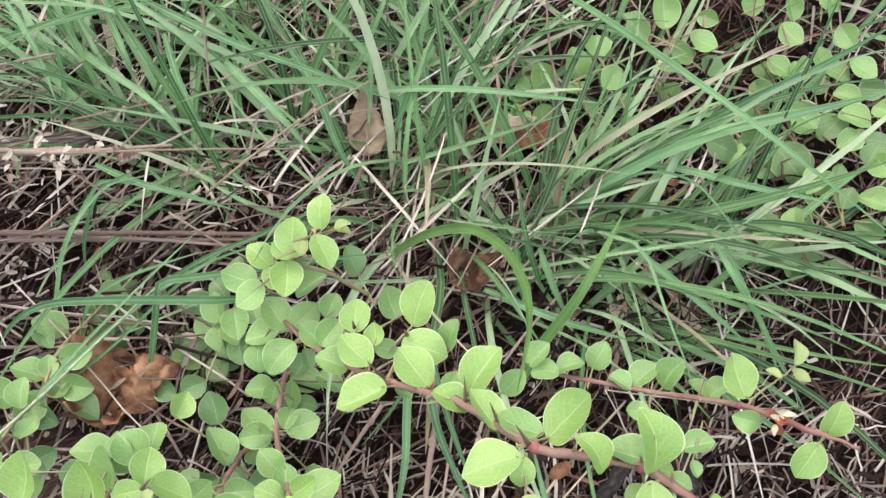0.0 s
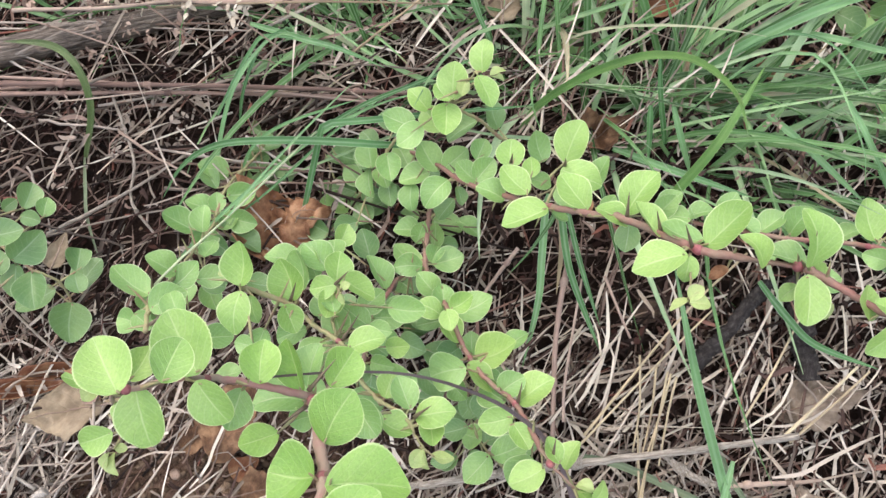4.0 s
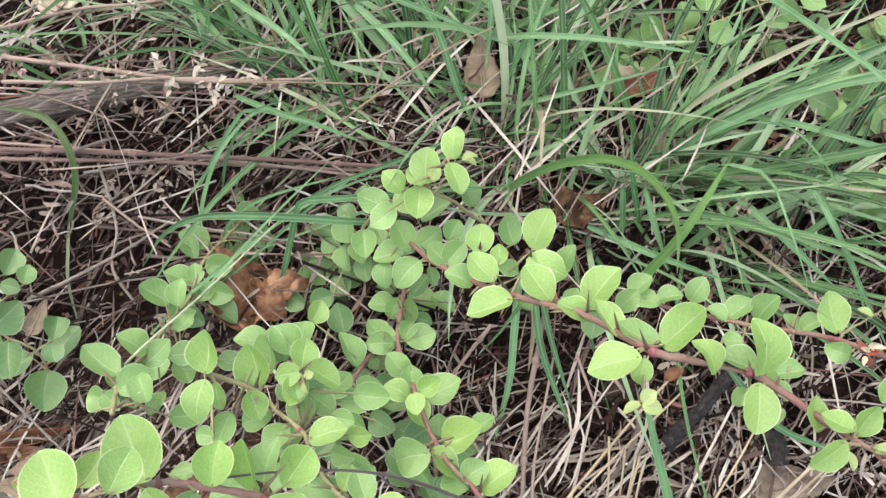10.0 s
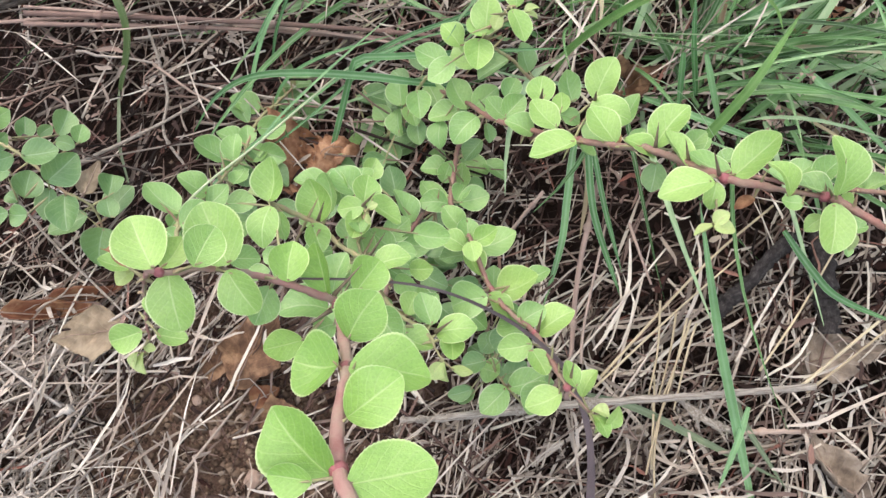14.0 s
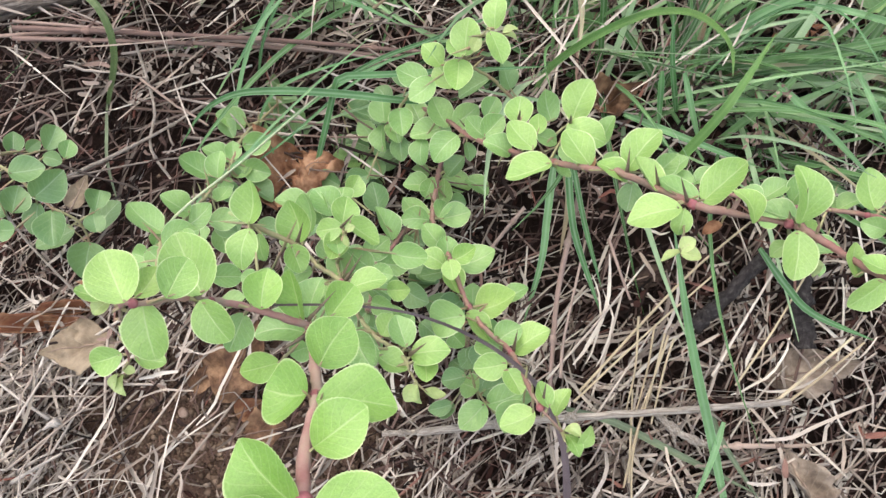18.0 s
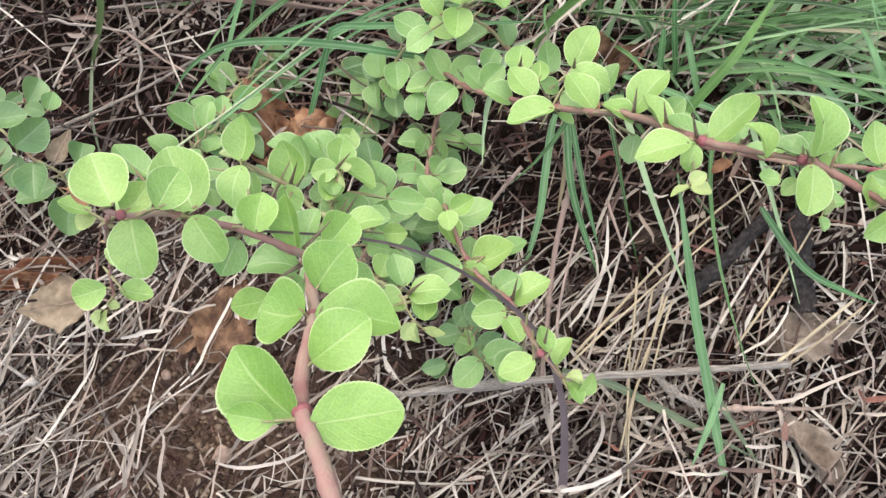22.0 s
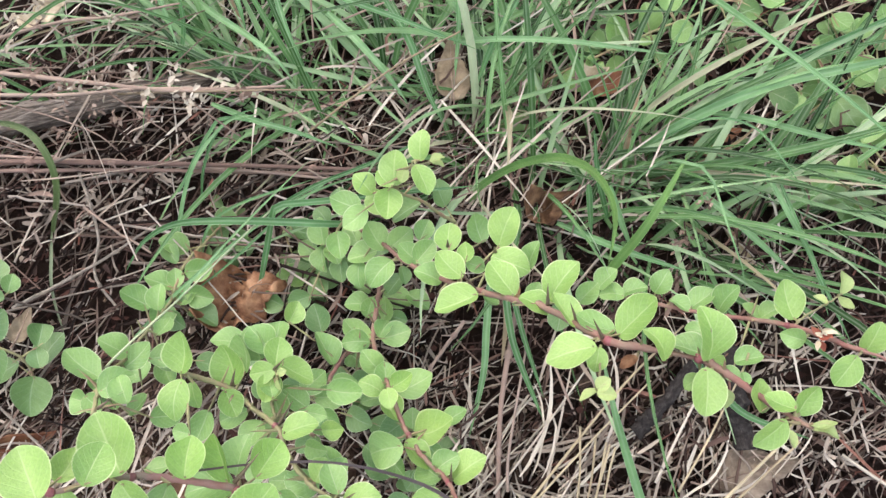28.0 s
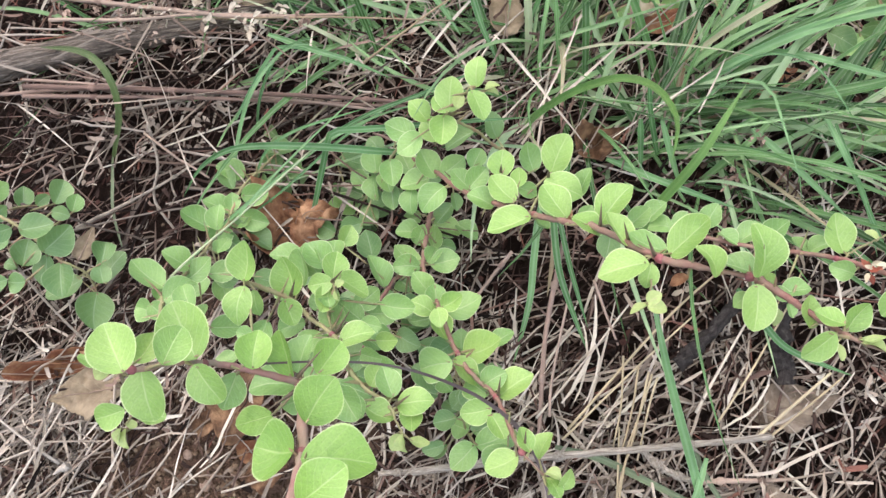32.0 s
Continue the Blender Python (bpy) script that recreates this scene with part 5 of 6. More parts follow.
leaves(twig_d, [
    (-125, -27, 174, 81, -26, 13, 13, 11),
    (-124, -37, 186, -18, -16, -35, 14, 12),
    (-111, -35, 181, 9, 8, -19, 17, 14),
    (-105, -36, 181, -77, 26, -9, 12, 10),
    (-191, 19, 178, 87, 31, -18, 20, 16),
    (-189, 16, 181, -95, -12, 3, 19, 15),
    (-188, 17, 171, -76, -24, 20, 13, 11),
    (-174, 19, 154, 108, 29, -17, 21, 17),
    (-175, 15, 163, -66, -25, -20, 14, 12),
    (-142, -7, 174, 20, 0, -18, 17, 14),
    (-130, -1, 153, 0, 14, 29, 12, 10),
], 2)
leaves(twig_d, [
    (-134, -10, 164, -13, 6, 15, 11, 9),
    (-173, 27, 144, 101, 25, -37, 20, 17),
    (-176, 45, 137, -178, 18, 25, 19, 15),
    (-152, 3, 147, 109, 20, -10, 17, 14),
    (-140, 11, 142, 146, 27, 27, 15, 13),
    (-137, 6, 160, -10, -3, 9, 11, 9),
], 1)
leaves(twig_d, [
    (-107, -48, 187, -113, 15, -15, 8, 7),
    (-106, -48, 189, -72, -15, 37, 8, 7),
    (-103, -50, 188, -3, -15, -50, 9, 8),
], 3)
leaves(twig_d, [
    (-213, 41, 112, -5, -16, -21, 15, 12),
], 0)
leaves(twig_f, [
    (-153, 26, 159, 89, -3, 31, 16, 14),
    (-152, 25, 162, -169, -4, -17, 13, 11),
    (-154, 24, 159, -97, 12, -19, 15, 12),
    (-150, 28, 162, -23, -41, -30, 19, 14),
    (-173, 71, 82, 74, -9, 31, 15, 13),
], 2)
leaves(twig_f, [
    (-148, 20, 172, 30, 7, 2, 5, 4),
    (-148, 19, 171, -71, -20, 50, 6, 5),
], 3)
leaves(twig_f, [
    (-163, 39, 139, 134, 4, 11, 18, 16),
    (-170, 37, 131, 114, 21, -23, 19, 16),
    (-162, 41, 138, 97, -32, -1, 22, 15),
    (-146, 48, 75, 120, 10, 49, 22, 18),
], 1)
leaves(twig_f, [
    (-161, 26, 121, -150, -10, 13, 12, 10),
    (-162, 75, 47, 107, 20, 2, 19, 16),
    (-171, 99, 47, -163, -16, -21, 17, 14),
    (-204, 47, 82, 26, -11, -4, 18, 15),
    (-157, 33, 89, -147, 3, 3, 18, 15),
], 0)
leaves(twig_g, [
    (-250, 25, 139, 146, 15, 42, 24, 19),
    (-246, 41, 124, 157, 46, 27, 18, 15),
    (-249, 34, 121, 51, -1, -3, 19, 15),
    (-243, 43, 107, 14, -16, -6, 17, 14),
    (-256, 29, 127, -132, -18, -27, 10, 9),
    (-244, 15, 150, 32, -10, 6, 19, 15),
    (-228, 10, 150, 119, -1, 5, 16, 12),
    (-256, 15, 141, -37, -6, 1, 12, 10),
], 1)
leaves(twig_g, [
    (-202, 29, 159, 177, 24, 18, 7, 6),
], 3)
leaves(twig_g, [
    (-250, 48, 83, -4, -24, -1, 14, 12),
], 0)
leaves(twig_l, [
    (-264, 84, 71, 159, 40, 21, 21, 17),
    (-260, 103, 52, 167, 27, 28, 20, 17),
    (-258, 102, 54, 103, 0, 18, 14, 11),
    (-253, 112, 57, 15, -11, 21, 18, 15),
    (-263, 137, 33, 172, 32, 8, 21, 17),
    (-252, 100, 50, -11, -9, 20, 18, 15),
    (-259, 93, 51, 41, -4, 1, 16, 13),
    (-259, 90, 59, -107, 17, -35, 19, 16),
], 1)
leaves(twig_l, [
    (-261, 84, 57, -33, -8, 16, 16, 13),
    (-256, 146, 25, 32, 1, 20, 18, 15),
    (-241, 153, 18, -35, 12, 15, 19, 16),
    (-255, 159, 21, 3, 18, -8, 24, 17),
    (-250, 122, 32, -31, 23, 24, 14, 12),
    (-253, 89, 43, -20, -18, -33, 21, 17),
    (-260, 54, 54, 27, 9, 28, 17, 14),
], 0)
leaves(twig_c, [
    (-111, 27, 101, 156, 4, 0, 15, 12),
    (-106, 29, 106, 32, 17, 1, 14, 11),
    (-108, 28, 110, -73, 17, 1, 13, 10),
    (-109, 26, 106, -62, -7, -35, 16, 13),
    (-93, 5, 98, 22, 24, -19, 24, 19),
    (-96, 0, 114, -44, -20, -41, 19, 15),
    (-71, -19, 116, 35, 14, -23, 21, 18),
    (-73, -28, 137, -167, -5, -8, 16, 13),
    (-73, -31, 139, -57, 11, -17, 14, 11),
    (-53, -49, 156, 115, 8, 41, 12, 10),
    (-50, -50, 134, 63, 11, -47, 14, 12),
    (-40, -64, 148, 60, 3, 47, 11, 9),
], 2)
leaves(twig_c, [
    (-45, -59, 149, -57, 7, -40, 11, 9),
    (-59, -50, 143, -154, -3, 20, 17, 14),
], 2)
leaves(twig_c, [
    (-105, 29, 96, 27, 4, -15, 22, 18),
    (-110, 30, 98, 98, 2, 5, 15, 12),
    (-115, 41, 90, 134, 18, 6, 16, 13),
    (-95, 8, 94, 95, -12, 7, 14, 12),
    (-96, -3, 118, -171, -32, -9, 22, 19),
    (-104, -9, 101, -46, 35, 9, 13, 11),
    (-80, -15, 117, 34, 7, -2, 15, 13),
], 1)
leaves(twig_c, [
    (-112, 29, 84, -162, 11, 13, 15, 12),
], 0)
leaves(twig_c, [
    (-46, -57, 149, -20, 13, -31, 8, 6),
    (-46, -59, 150, -80, -5, -55, 8, 7),
], 3)
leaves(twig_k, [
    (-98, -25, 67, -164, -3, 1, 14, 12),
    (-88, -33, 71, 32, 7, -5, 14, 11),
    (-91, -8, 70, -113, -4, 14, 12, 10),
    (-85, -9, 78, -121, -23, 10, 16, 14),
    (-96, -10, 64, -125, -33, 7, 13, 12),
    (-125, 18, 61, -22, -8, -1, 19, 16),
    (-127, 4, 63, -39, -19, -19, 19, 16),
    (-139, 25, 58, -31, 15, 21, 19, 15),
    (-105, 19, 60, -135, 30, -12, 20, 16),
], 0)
leaves(twig_k, [
    (-101, -28, 61, -20, 37, 2, 14, 14),
    (-84, -42, 90, 27, -11, -11, 20, 16),
    (-86, -40, 76, -132, -7, 7, 19, 16),
], 1)
leaves(twig_e, [
    (-143, 33, 88, 3, 2, 5, 16, 13),
    (-127, 64, 67, -173, 10, -5, 17, 14),
    (-129, 67, 58, 141, 9, 31, 21, 17),
    (-122, 68, 59, 20, -6, 4, 19, 16),
    (-123, 69, 58, 77, -22, 2, 14, 11),
    (-132, 94, 46, -178, 5, 5, 17, 14),
    (-134, 85, 47, 65, 38, 1, 15, 11),
    (-127, 104, 36, -15, -8, -7, 20, 16),
    (-112, 105, 34, -30, -16, -21, 18, 14),
    (-184, 125, 13, -160, 30, -2, 24, 18),
    (-175, 130, 32, 134, 18, -13, 16, 13),
    (-151, 132, 75, -78, -4, -5, 18, 15),
], 1)
leaves(twig_e, [
    (-124, 118, 79, -163, -3, 9, 19, 16),
    (-111, 104, 99, -130, -12, -3, 20, 16),
    (-167, 134, 47, -80, -14, 31, 18, 14),
    (-157, 130, 60, -70, 0, -3, 15, 13),
    (-134, 111, 78, -90, -23, 16, 16, 13),
    (-162, 128, 62, 99, 21, -20, 18, 15),
    (-138, 125, 70, 119, -1, -3, 18, 15),
    (-118, 115, 86, 124, 23, 19, 20, 17),
    (-115, 115, 89, 41, 8, 29, 18, 15),
], 1)
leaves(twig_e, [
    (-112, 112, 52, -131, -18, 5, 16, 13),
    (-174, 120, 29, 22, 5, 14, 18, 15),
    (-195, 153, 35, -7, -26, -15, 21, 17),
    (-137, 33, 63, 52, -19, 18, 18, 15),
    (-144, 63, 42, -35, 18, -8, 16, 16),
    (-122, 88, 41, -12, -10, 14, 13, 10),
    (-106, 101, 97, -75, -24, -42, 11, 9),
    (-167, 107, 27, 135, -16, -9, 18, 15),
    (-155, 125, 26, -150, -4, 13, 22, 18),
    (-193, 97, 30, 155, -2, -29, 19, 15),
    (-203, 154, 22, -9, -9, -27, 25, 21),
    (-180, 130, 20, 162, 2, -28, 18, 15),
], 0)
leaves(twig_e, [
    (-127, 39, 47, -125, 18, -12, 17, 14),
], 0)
leaves(twig_t, [
    (-130, 133, 107, 163, 13, -2, 19, 16),
    (-125, 130, 114, -144, -16, -6, 18, 15),
], 1)
leaves(twig_t, [
    (-96, 141, 98, -152, -19, 13, 21, 18),
    (-86, 157, 56, 112, 41, 31, 19, 16),
], 0)
leaves(twig_t, [
    (-115, 131, 104, 129, 7, -24, 18, 14),
    (-91, 144, 143, 88, 14, -29, 18, 15),
    (-107, 137, 128, 85, 34, -4, 20, 17),
    (-93, 139, 149, -64, -17, -30, 18, 14),
    (-122, 139, 113, 138, 25, 4, 16, 13),
    (-111, 138, 123, -89, 5, -7, 20, 16),
    (-108, 136, 129, 133, 7, 13, 13, 10),
], 2)
leaves(twig_b, [
    (-95, 97, 113, 52, 4, 8, 16, 13),
    (-94, 100, 105, 141, 22, 10, 16, 13),
    (-79, 81, 126, 159, 14, 6, 16, 13),
    (-59, 114, 100, 107, 35, 23, 18, 15),
    (-66, 90, 132, -17, -17, 7, 11, 9),
    (-33, 90, 125, 63, 44, -26, 16, 12),
    (-33, 61, 158, 58, 26, 5, 10, 8),
    (-10, 60, 158, 43, 18, 8, 13, 10),
    (3, 37, 190, 155, 1, 33, 18, 15),
    (38, 24, 201, 158, -10, 32, 17, 14),
    (45, 21, 190, -29, 5, -9, 9, 7),
    (-56, 69, 141, -27, -13, -30, 9, 8),
], 1)
leaves(twig_b, [
    (-96, 117, 96, 71, -6, 8, 15, 12),
    (-54, 87, 130, -43, 2, 7, 17, 13),
    (74, 47, 98, 8, 14, -22, 15, 12),
    (77, 41, 101, -78, -8, -27, 8, 7),
], 1)
leaves(twig_b, [
    (-76, 98, 127, 90, -12, 1, 19, 15),
    (-67, 80, 137, 136, 10, 15, 19, 15),
    (-66, 89, 135, 91, 10, -7, 11, 9),
    (-58, 66, 153, -159, -4, 23, 23, 19),
    (-49, 100, 129, 64, 34, -17, 23, 19),
    (-52, 87, 149, -21, -4, -1, 21, 17),
    (-40, 64, 156, 127, 7, 18, 21, 17),
    (-38, 58, 173, -30, -6, -34, 16, 14),
    (-24, 58, 166, 51, 22, -25, 23, 19),
    (-13, 39, 189, 123, 7, 31, 18, 14),
    (-6, 27, 203, -165, -14, 24, 22, 18),
    (-5, 27, 202, -100, -30, -17, 11, 9),
], 2)
leaves(twig_b, [
    (4, 35, 190, 40, 36, -29, 24, 19),
    (20, 20, 208, 124, 14, 33, 15, 13),
    (35, 19, 213, 100, 30, 28, 22, 18),
    (35, 17, 211, -94, -12, -16, 19, 15),
    (36, 17, 196, -143, -18, 4, 9, 7),
    (53, -1, 214, 88, 7, 37, 13, 11),
    (63, -1, 223, 152, -11, 30, 12, 10),
    (65, -2, 217, 52, 20, 38, 13, 11),
    (57, -6, 229, -142, -23, -42, 15, 12),
    (38, 21, 207, -11, -29, 21, 7, 6),
], 2)
leaves(twig_b, [
    (-7, 9, 205, 36, 14, -5, 7, 6),
    (-7, 7, 206, -5, -6, -17, 8, 7),
    (-6, 9, 204, -151, -12, 50, 9, 7),
    (44, 12, 196, -83, -15, -33, 8, 7),
    (66, -7, 226, 1, 31, -51, 9, 6),
    (66, -9, 228, -22, 1, -44, 9, 6),
    (59, -8, 222, -74, -2, -40, 7, 5),
], 3)
leaves(twig_b, [
    (-16, 75, 112, -99, -12, 8, 16, 13),
], 0)
leaves(twig_t, [
    (-99, 142, 140, -109, -18, -4, 9, 7),
    (-88, 152, 127, 21, -4, -26, 9, 7),
    (-88, 154, 123, -14, -12, -33, 8, 7),
], 3)
leaves(twig_r, [
    (73, 81, 78, 47, 40, -27, 19, 15),
    (58, 83, 77, 36, 11, -26, 17, 14),
    (47, 88, 78, -41, 11, -27, 13, 11),
    (92, 70, 94, 133, 0, 30, 14, 11),
    (91, 72, 93, 26, 17, -28, 13, 11),
    (106, 54, 114, 163, 5, -31, 13, 11),
    (65, 69, 80, -179, 18, -1, 13, 10),
    (40, 94, 70, 58, 24, -4, 16, 13),
    (22, 90, 77, 174, -18, 14, 15, 12),
    (21, 92, 74, 14, 8, -29, 15, 13),
    (7, 96, 72, 42, 20, -23, 16, 13),
], 1)
leaves(twig_r, [
    (104, 67, 108, 107, 25, 10, 22, 17),
    (121, 41, 137, -126, -31, -11, 18, 14),
    (132, 47, 119, 67, 42, 9, 18, 14),
], 2)
leaves(twig_r, [
    (136, 87, 90, 79, 2, 36, 14, 11),
    (135, 86, 89, -45, 8, -28, 10, 9),
    (124, 78, 101, 139, -11, 23, 8, 6),
], 3)
leaves(twig_q, [
    (-24, 268, 24, 150, -27, -36, 19, 16),
    (-7, 270, 35, -41, -23, 4, 18, 15),
    (17, 285, 30, -121, 2, -18, 16, 14),
    (32, 294, 30, 105, 38, 0, 22, 18),
    (55, 310, 23, 100, 38, 4, 22, 18),
    (61, 298, 34, -177, -10, 24, 17, 14),
    (28, 285, 32, -68, -35, -1, 23, 19),
    (68, 316, 38, 85, -5, -3, 21, 18),
    (81, 298, 48, -140, 0, -27, 19, 16),
], 1)
leaves(twig_q, [
    (-39, 248, 20, -66, -36, 6, 23, 19),
    (22, 290, 36, 124, -12, -38, 16, 13),
    (-36, 275, 6, 131, 22, 4, 26, 21),
    (-57, 231, 8, 49, -14, 21, 21, 17),
], 0)
leaves(twig_y, [
    (163, 179, 24, 100, 8, -27, 20, 16),
    (172, 181, 40, 84, 5, -37, 17, 13),
    (201, 296, 28, 99, 14, -16, 16, 14),
    (168, 290, 23, 25, 16, 27, 16, 14),
    (205, 261, 26, 139, -7, -27, 18, 15),
    (158, 257, 20, -136, -2, -13, 20, 17),
    (204, 229, 24, -135, 6, 13, 21, 16),
    (182, 314, 26, -36, -10, -13, 17, 14),
], 1)
leaves(twig_y, [
    (157, 260, 19, -10, -21, 46, 20, 17),
    (179, 245, 17, -140, -14, -7, 17, 14),
    (179, 256, 18, -56, -13, 13, 31, 26),
    (113, 290, 14, 53, 42, -21, 19, 16),
    (121, 320, 26, 39, -6, 7, 19, 14),
    (142, 308, 25, 56, 1, 11, 18, 16),
    (171, 274, 14, 135, 8, -11, 20, 16),
    (179, 205, 10, -39, -9, 21, 20, 16),
], 0)
leaves(twig_z, [
    (116, 338, 37, 99, 38, 2, 25, 20),
    (137, 345, 41, -20, -4, 46, 15, 12),
    (131, 332, 40, -30, -10, -2, 21, 18),
    (185, 355, 37, -172, 21, -44, 19, 16),
    (204, 343, 34, 110, 42, 0, 18, 14),
    (192, 336, 40, -49, -11, 16, 19, 16),
    (223, 357, 40, -55, -1, 25, 15, 12),
    (234, 313, 42, 105, -3, -46, 20, 16),
    (220, 300, 32, 115, 25, 7, 20, 16),
    (216, 304, 35, -35, -6, 2, 18, 14),
    (193, 291, 35, 64, 34, 35, 19, 15),
    (229, 303, 43, -42, -5, 0, 20, 17),
], 1)
leaves(twig_z, [
    (217, 283, 35, -36, 8, -1, 18, 14),
    (215, 265, 38, -38, 9, -2, 21, 17),
    (245, 257, 45, 125, -24, -25, 15, 14),
    (184, 270, 37, -45, 4, 4, 22, 18),
    (210, 240, 37, 35, 4, 12, 18, 15),
    (238, 219, 37, 103, -16, -43, 20, 16),
    (235, 199, 32, 145, -12, -6, 20, 16),
    (180, 312, 35, -37, -8, 2, 18, 15),
], 1)
leaves(twig_z, [
    (235, 287, 33, -13, 10, 39, 17, 14),
    (204, 252, 28, 42, 8, -8, 23, 18),
    (229, 232, 29, 50, 6, -9, 18, 15),
    (195, 217, 22, 40, 23, 16, 18, 15),
    (115, 329, 25, -4, -8, 21, 20, 16),
    (168, 294, 22, 5, 29, 20, 16, 13),
    (102, 332, 31, 120, 17, -19, 20, 16),
    (135, 259, 22, -29, -9, 16, 22, 18),
    (233, 186, 18, 150, 11, -41, 19, 16),
    (167, 271, 22, 119, -13, -37, 18, 14),
], 0)
leaves(twig_m, [(-191, -42, 282, 112, 18, 10, 10, 7), (-194, -39, 283, 160, -20, 30, 7, 5)], 5)
leaves(twig_b, [(-42, 62, 152, 80, 10, 20, 11, 6), (12, 26, 190, -150, -10, 0, 9, 5)], 5)
thorn(twig_n, (-144, -32, 222), (-134, -21, 226))
thorn(twig_n, (-145, -37, 219), (-155, -46, 222))
thorn(twig_n, (-127, -63, 257), (-117, -56, 262))
thorn(twig_d, (-147, -1, 164), (-137, 7, 180))
thorn(twig_d, (-174, 18, 158), (-168, 23, 172))
thorn(twig_d, (-111, -35, 182), (-103, -32, 194))
thorn(twig_f, (-154, 25, 160), (-144, 27, 176))
thorn(twig_c, (-71, -20, 126), (-69, -14, 146))
thorn(twig_c, (-56, -47, 152), (-55, -40, 168))
thorn(twig_g, (-241, 7, 153), (-231, 11, 160))
thorn(twig_g, (-252, 29, 134), (-245, 32, 152))
thorn(twig_b, (-3, 32, 197), (-8, 36, 212))
thorn(twig_b, (38, 22, 205), (35, 29, 224))
thorn(twig_b, (-13, 42, 187), (-16, 47, 198))
thorn(twig_b, (-50, 89, 150), (-50, 88, 160))
thorn(twig_b, (-60, 71, 145), (-66, 75, 160))
thorn(twig_b, (-76, 100, 130), (-75, 99, 142))
thorn(twig_b, (-25, 53, 176), (-25, 60, 186))
thorn(twig_b, (-103, 105, 99), (-110, 108, 112))
thorn(twig_e, (-142, 49, 71), (-136, 55, 85))
thorn(twig_c, (-94, 2, 107), (-100, -5, 112))
bracts("dry_seed_head", [(-250, 218, 120), (-245, 206, 120), (-242, 201, 115), (-234, 207, 115)], 6, PALE, "bleached papery dry seed head on a weed stalk", "seed head", 31)
bracts("dry_seed_head", [(-208, 206, 120), (-206, 205, 116)], 6, WEED, "brown dry seed head on a weed stalk", "seed head", 32)
bracts("dry_seed_head", [(-316, 287, 90), (-321, 286, 88)], 5, PALE, "bleached papery dry seed head on a weed stalk", "seed head", 33)
bracts("dry_seed_head", [(-381, 306, 80), (-408, 301, 70), (-405, 279, 70)], 7, PALE, "bleached papery dry seed head on a weed stalk", "seed head", 34)
bracts("dry_seed_head", [(-358, 233, 60), (-336, 230, 60), (-325, 231, 50), (-366, 221, 45)], 6, WEED, "curled brown dry weed leaves over dead wood", "seed head", 35)
bracts("dry_seed_head", [(-346, 181, 30), (-305, 182, 30), (-291, 196, 30), (-323, 196, 32), (-304, 163, 25), (-346, 155, 30)], 6, DRIEDSCALE, "curled grey dry weed leaves in dark litter", "dry leaf", 36)
bracts("dry_seed_head", [(65, 135, 50), (77, 155, 65), (59, 132, 50)], 5, WEED, "brown dry seed scales on a grass stalk", "seed head", 37)
bracts("dried_flower", [(110, 54, 122)], 8, GALL, "dried papery red and cream flower on a twig", "flower", 38)
bracts("dry_seed_head", [(-318, 216, 112), (-296, 213, 116), (-282, 224, 112), (-268, 205, 118), (-222, 214, 116)], 6, PALE, "bleached papery scales along a weed stalk", "seed head", 39)
bracts("dry_seed_head", [(-390, 262, 60), (-360, 250, 62), (-338, 262, 58), (-418, 258, 55), (-300, 232, 60)], 7, WEED, "curled brown dry weed leaves over dead wood", "seed head", 40)
for spot, (x, y, z) in enumerate(((-330, 222, 110), (-300, 214, 116), (-275, 210, 119), (-250, 208, 119), (-352, 214, 104), (-370, 288, 84), (-395, 236, 98))):
    turn = 0.7 * (-1) ** spot
    dead_stem("weed_side_stem", [(x, y, z), (x + 16, y + 14 * turn, z - 6), (x + 38, y + 30 * turn, z - 22)], 0.7, 0.4, WEED, "thin brown side stem of a dry weed", "weed stalk", 0.06, 6, 60 + spot, 20)
node_ring(twig_n, (-143, -35, 220), 2.1)
node_ring(twig_n, (-119, -94, 285), 2.4)
node_ring(twig_n, (-127, -64, 257), 2.2)
node_ring(twig_m, (-186, -41, 273), 1.4)
node_ring(twig_m, (-171, -33, 250), 1.3)
node_ring(twig_b, (-2, 31, 198), 1.9)
node_ring(twig_b, (38, 22, 205), 1.9)
node_ring(twig_b, (-58, 69, 146), 1.5)
node_ring(twig_c, (-56, -50, 154), 1.6)
node_ring(twig_c, (-72, -21, 126), 1.5)
node_ring(twig_c, (-97, 3, 107), 1.5)
node_ring(twig_r, (99, 68, 110), 1.4)
node_ring(twig_d, (-150, -3, 164), 1.2)

# Leaves added low inside the shrubs; their darker green deepens the shade there.
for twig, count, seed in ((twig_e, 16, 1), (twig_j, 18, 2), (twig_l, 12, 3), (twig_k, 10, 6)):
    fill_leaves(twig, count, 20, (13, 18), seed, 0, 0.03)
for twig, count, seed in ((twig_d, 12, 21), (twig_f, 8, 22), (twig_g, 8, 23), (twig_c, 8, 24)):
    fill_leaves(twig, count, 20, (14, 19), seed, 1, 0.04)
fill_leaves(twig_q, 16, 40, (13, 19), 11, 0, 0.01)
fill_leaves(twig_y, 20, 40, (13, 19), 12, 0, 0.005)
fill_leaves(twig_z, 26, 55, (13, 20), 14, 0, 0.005)


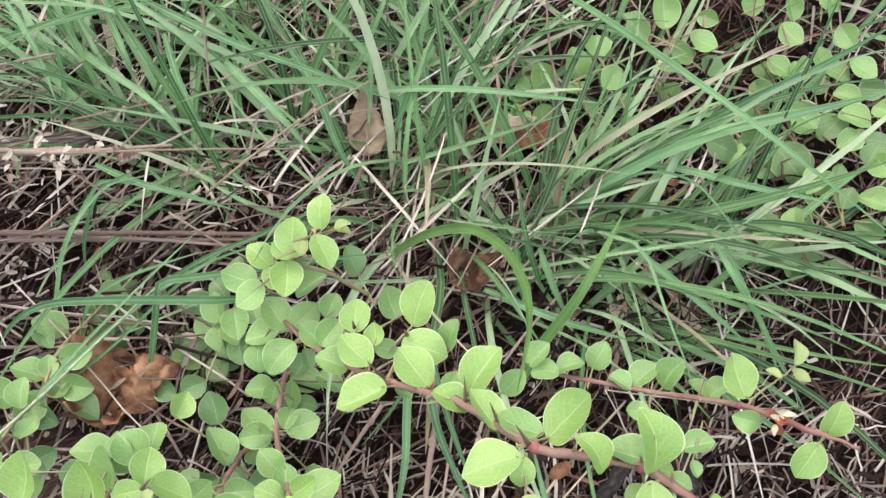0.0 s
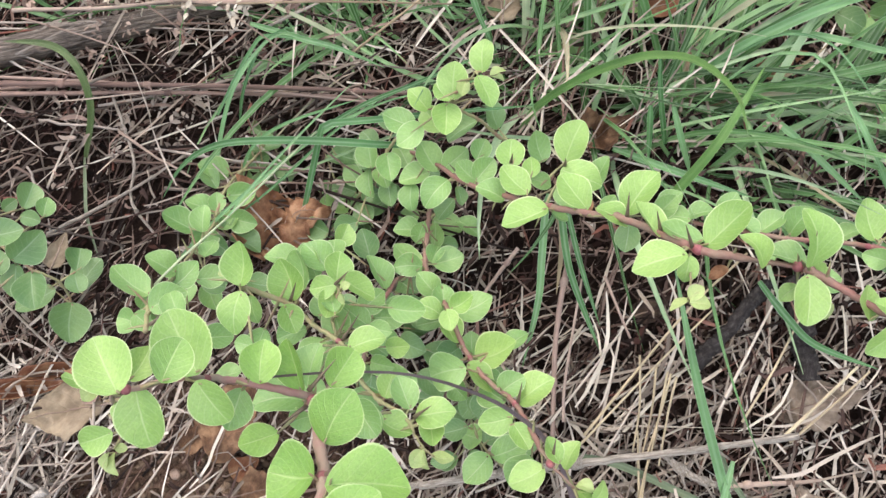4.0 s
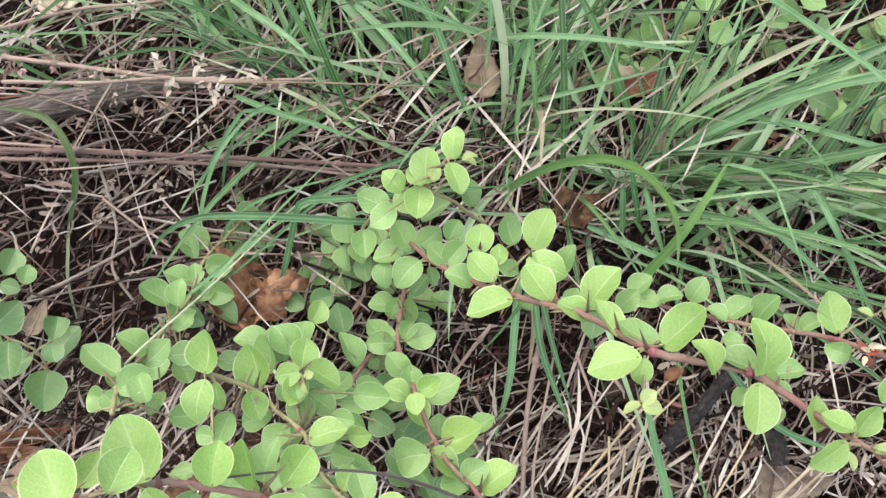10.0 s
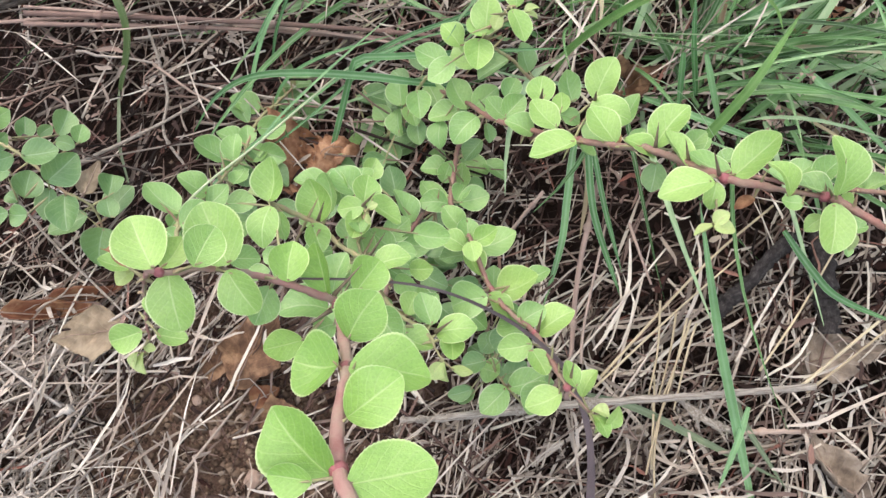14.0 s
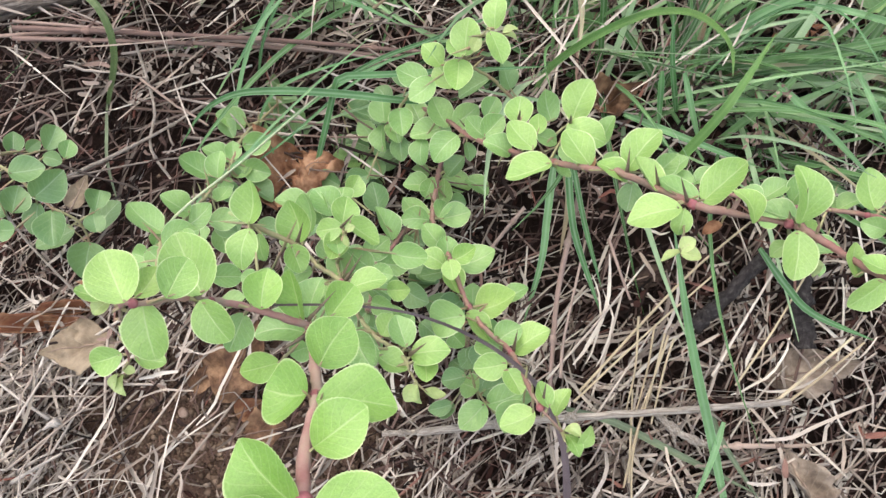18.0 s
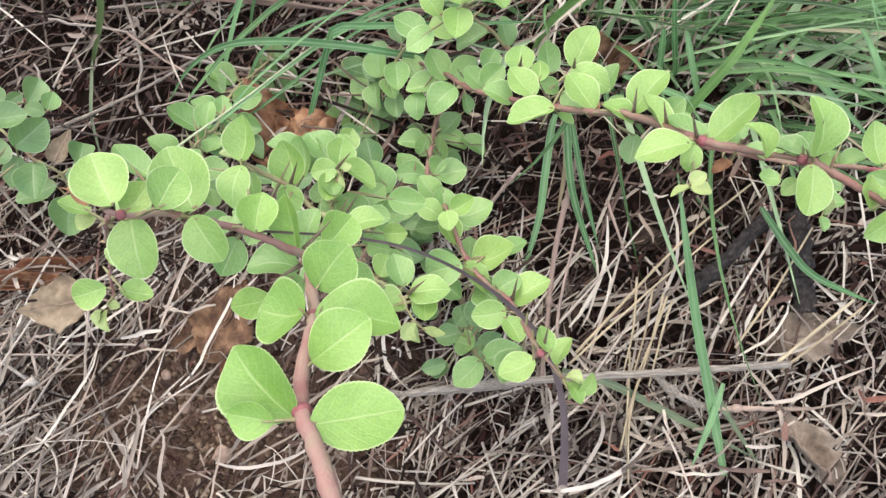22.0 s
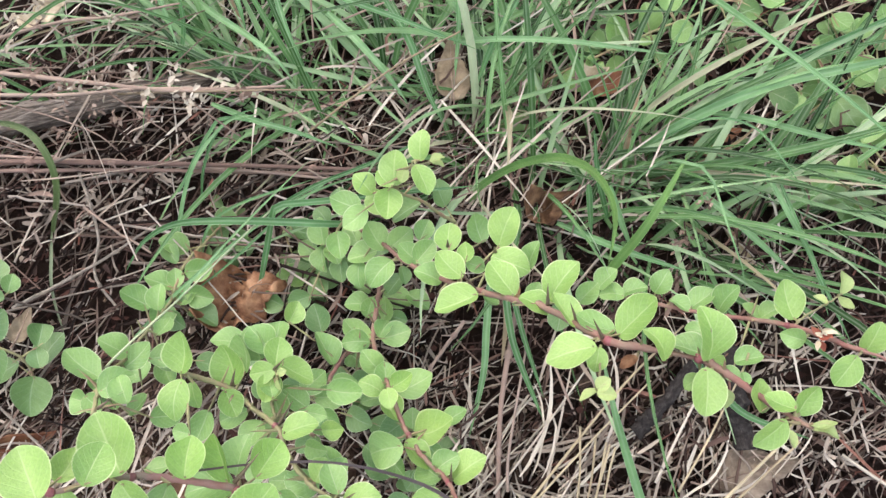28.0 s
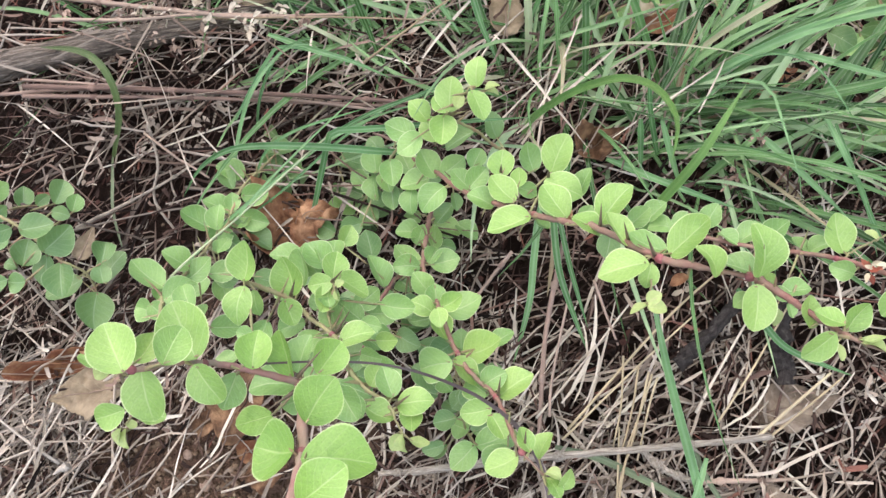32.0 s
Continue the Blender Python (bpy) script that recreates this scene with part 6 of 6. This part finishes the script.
# ---- small things on the soil ----
def pebble(x, y, r, material, label, seed):
    g = np.random.default_rng(seed)
    bm = bmesh.new()
    bmesh.ops.create_icosphere(bm, subdivisions=3, radius=r * MM)
    for v in bm.verts:
        q = v.co * 120 + Vector((seed * 3.1, 0, 0))
        v.co *= 1 + 0.28 * noise.noise(q * 1.6) + 0.08 * noise.noise(q * 5)
        v.co.z *= 0.62
    me = bpy.data.meshes.new("pebble")
    bm.to_mesh(me)
    bm.free()
    me.materials.append(material)
    ob = new("pebble", me)
    ob.matrix_basis = pose(x * MM, y * MM, soil_height(x * MM, y * MM) + 0.3 * r * MM, 0, 0, g.uniform(0, 360))
    return tagged(ob, label, "pebble", "pebbles")


STONE = stem_material("pinkish_stone", (0.2, 0.13, 0.1), (0.27, 0.19, 0.15), (0.34, 0.26, 0.21))
STONE_RED = stem_material("red_brown_stone", (0.12, 0.05, 0.035), (0.19, 0.09, 0.065), (0.24, 0.14, 0.1))
SHELL = stem_material("bleached_shell", (0.26, 0.24, 0.21), (0.36, 0.33, 0.3), (0.44, 0.41, 0.37))
pebble(-240, -97, 6, STONE, "small pinkish stone on bare soil", 1)
pebble(-271, -71, 4, STONE, "small pinkish stone on bare soil", 2)
pebble(-286, -52, 3.5, STONE, "small pale stone on bare soil", 3)
pebble(-100, -77, 4, STONE_RED, "small red-brown stone in straw", 4)
pebble(-28, 27, 4.5, STONE_RED, "small red-brown stone in straw", 5)
pebble(-182, -97, 6, STONE, "pale stone on bare soil", 6)
pebble(-169, -89, 4, STONE, "small pale stone on bare soil", 7)
pebble(-169, -84, 5, STONE, "pale stone on bare soil", 8)

shell_pile = Pile()
turns = np.linspace(0, 1, 46)
tube(shell_pile, np.stack([turns * 0.011, 0.0004 * np.sin(turns * 9), 0 * turns], 1), (0.0031 * (1 - 0.93 * turns) * (1 + 0.13 * np.sin(turns * 44)) + 0.0001), 12)
shell = new("snail_shell", shell_pile.mesh("snail_shell", SHELL))
shell.matrix_basis = pose(*(-0.348, -0.066, 0.034), 0, 0, 215)
tagged(shell, "small bleached pointed snail shell on straw", "shell")
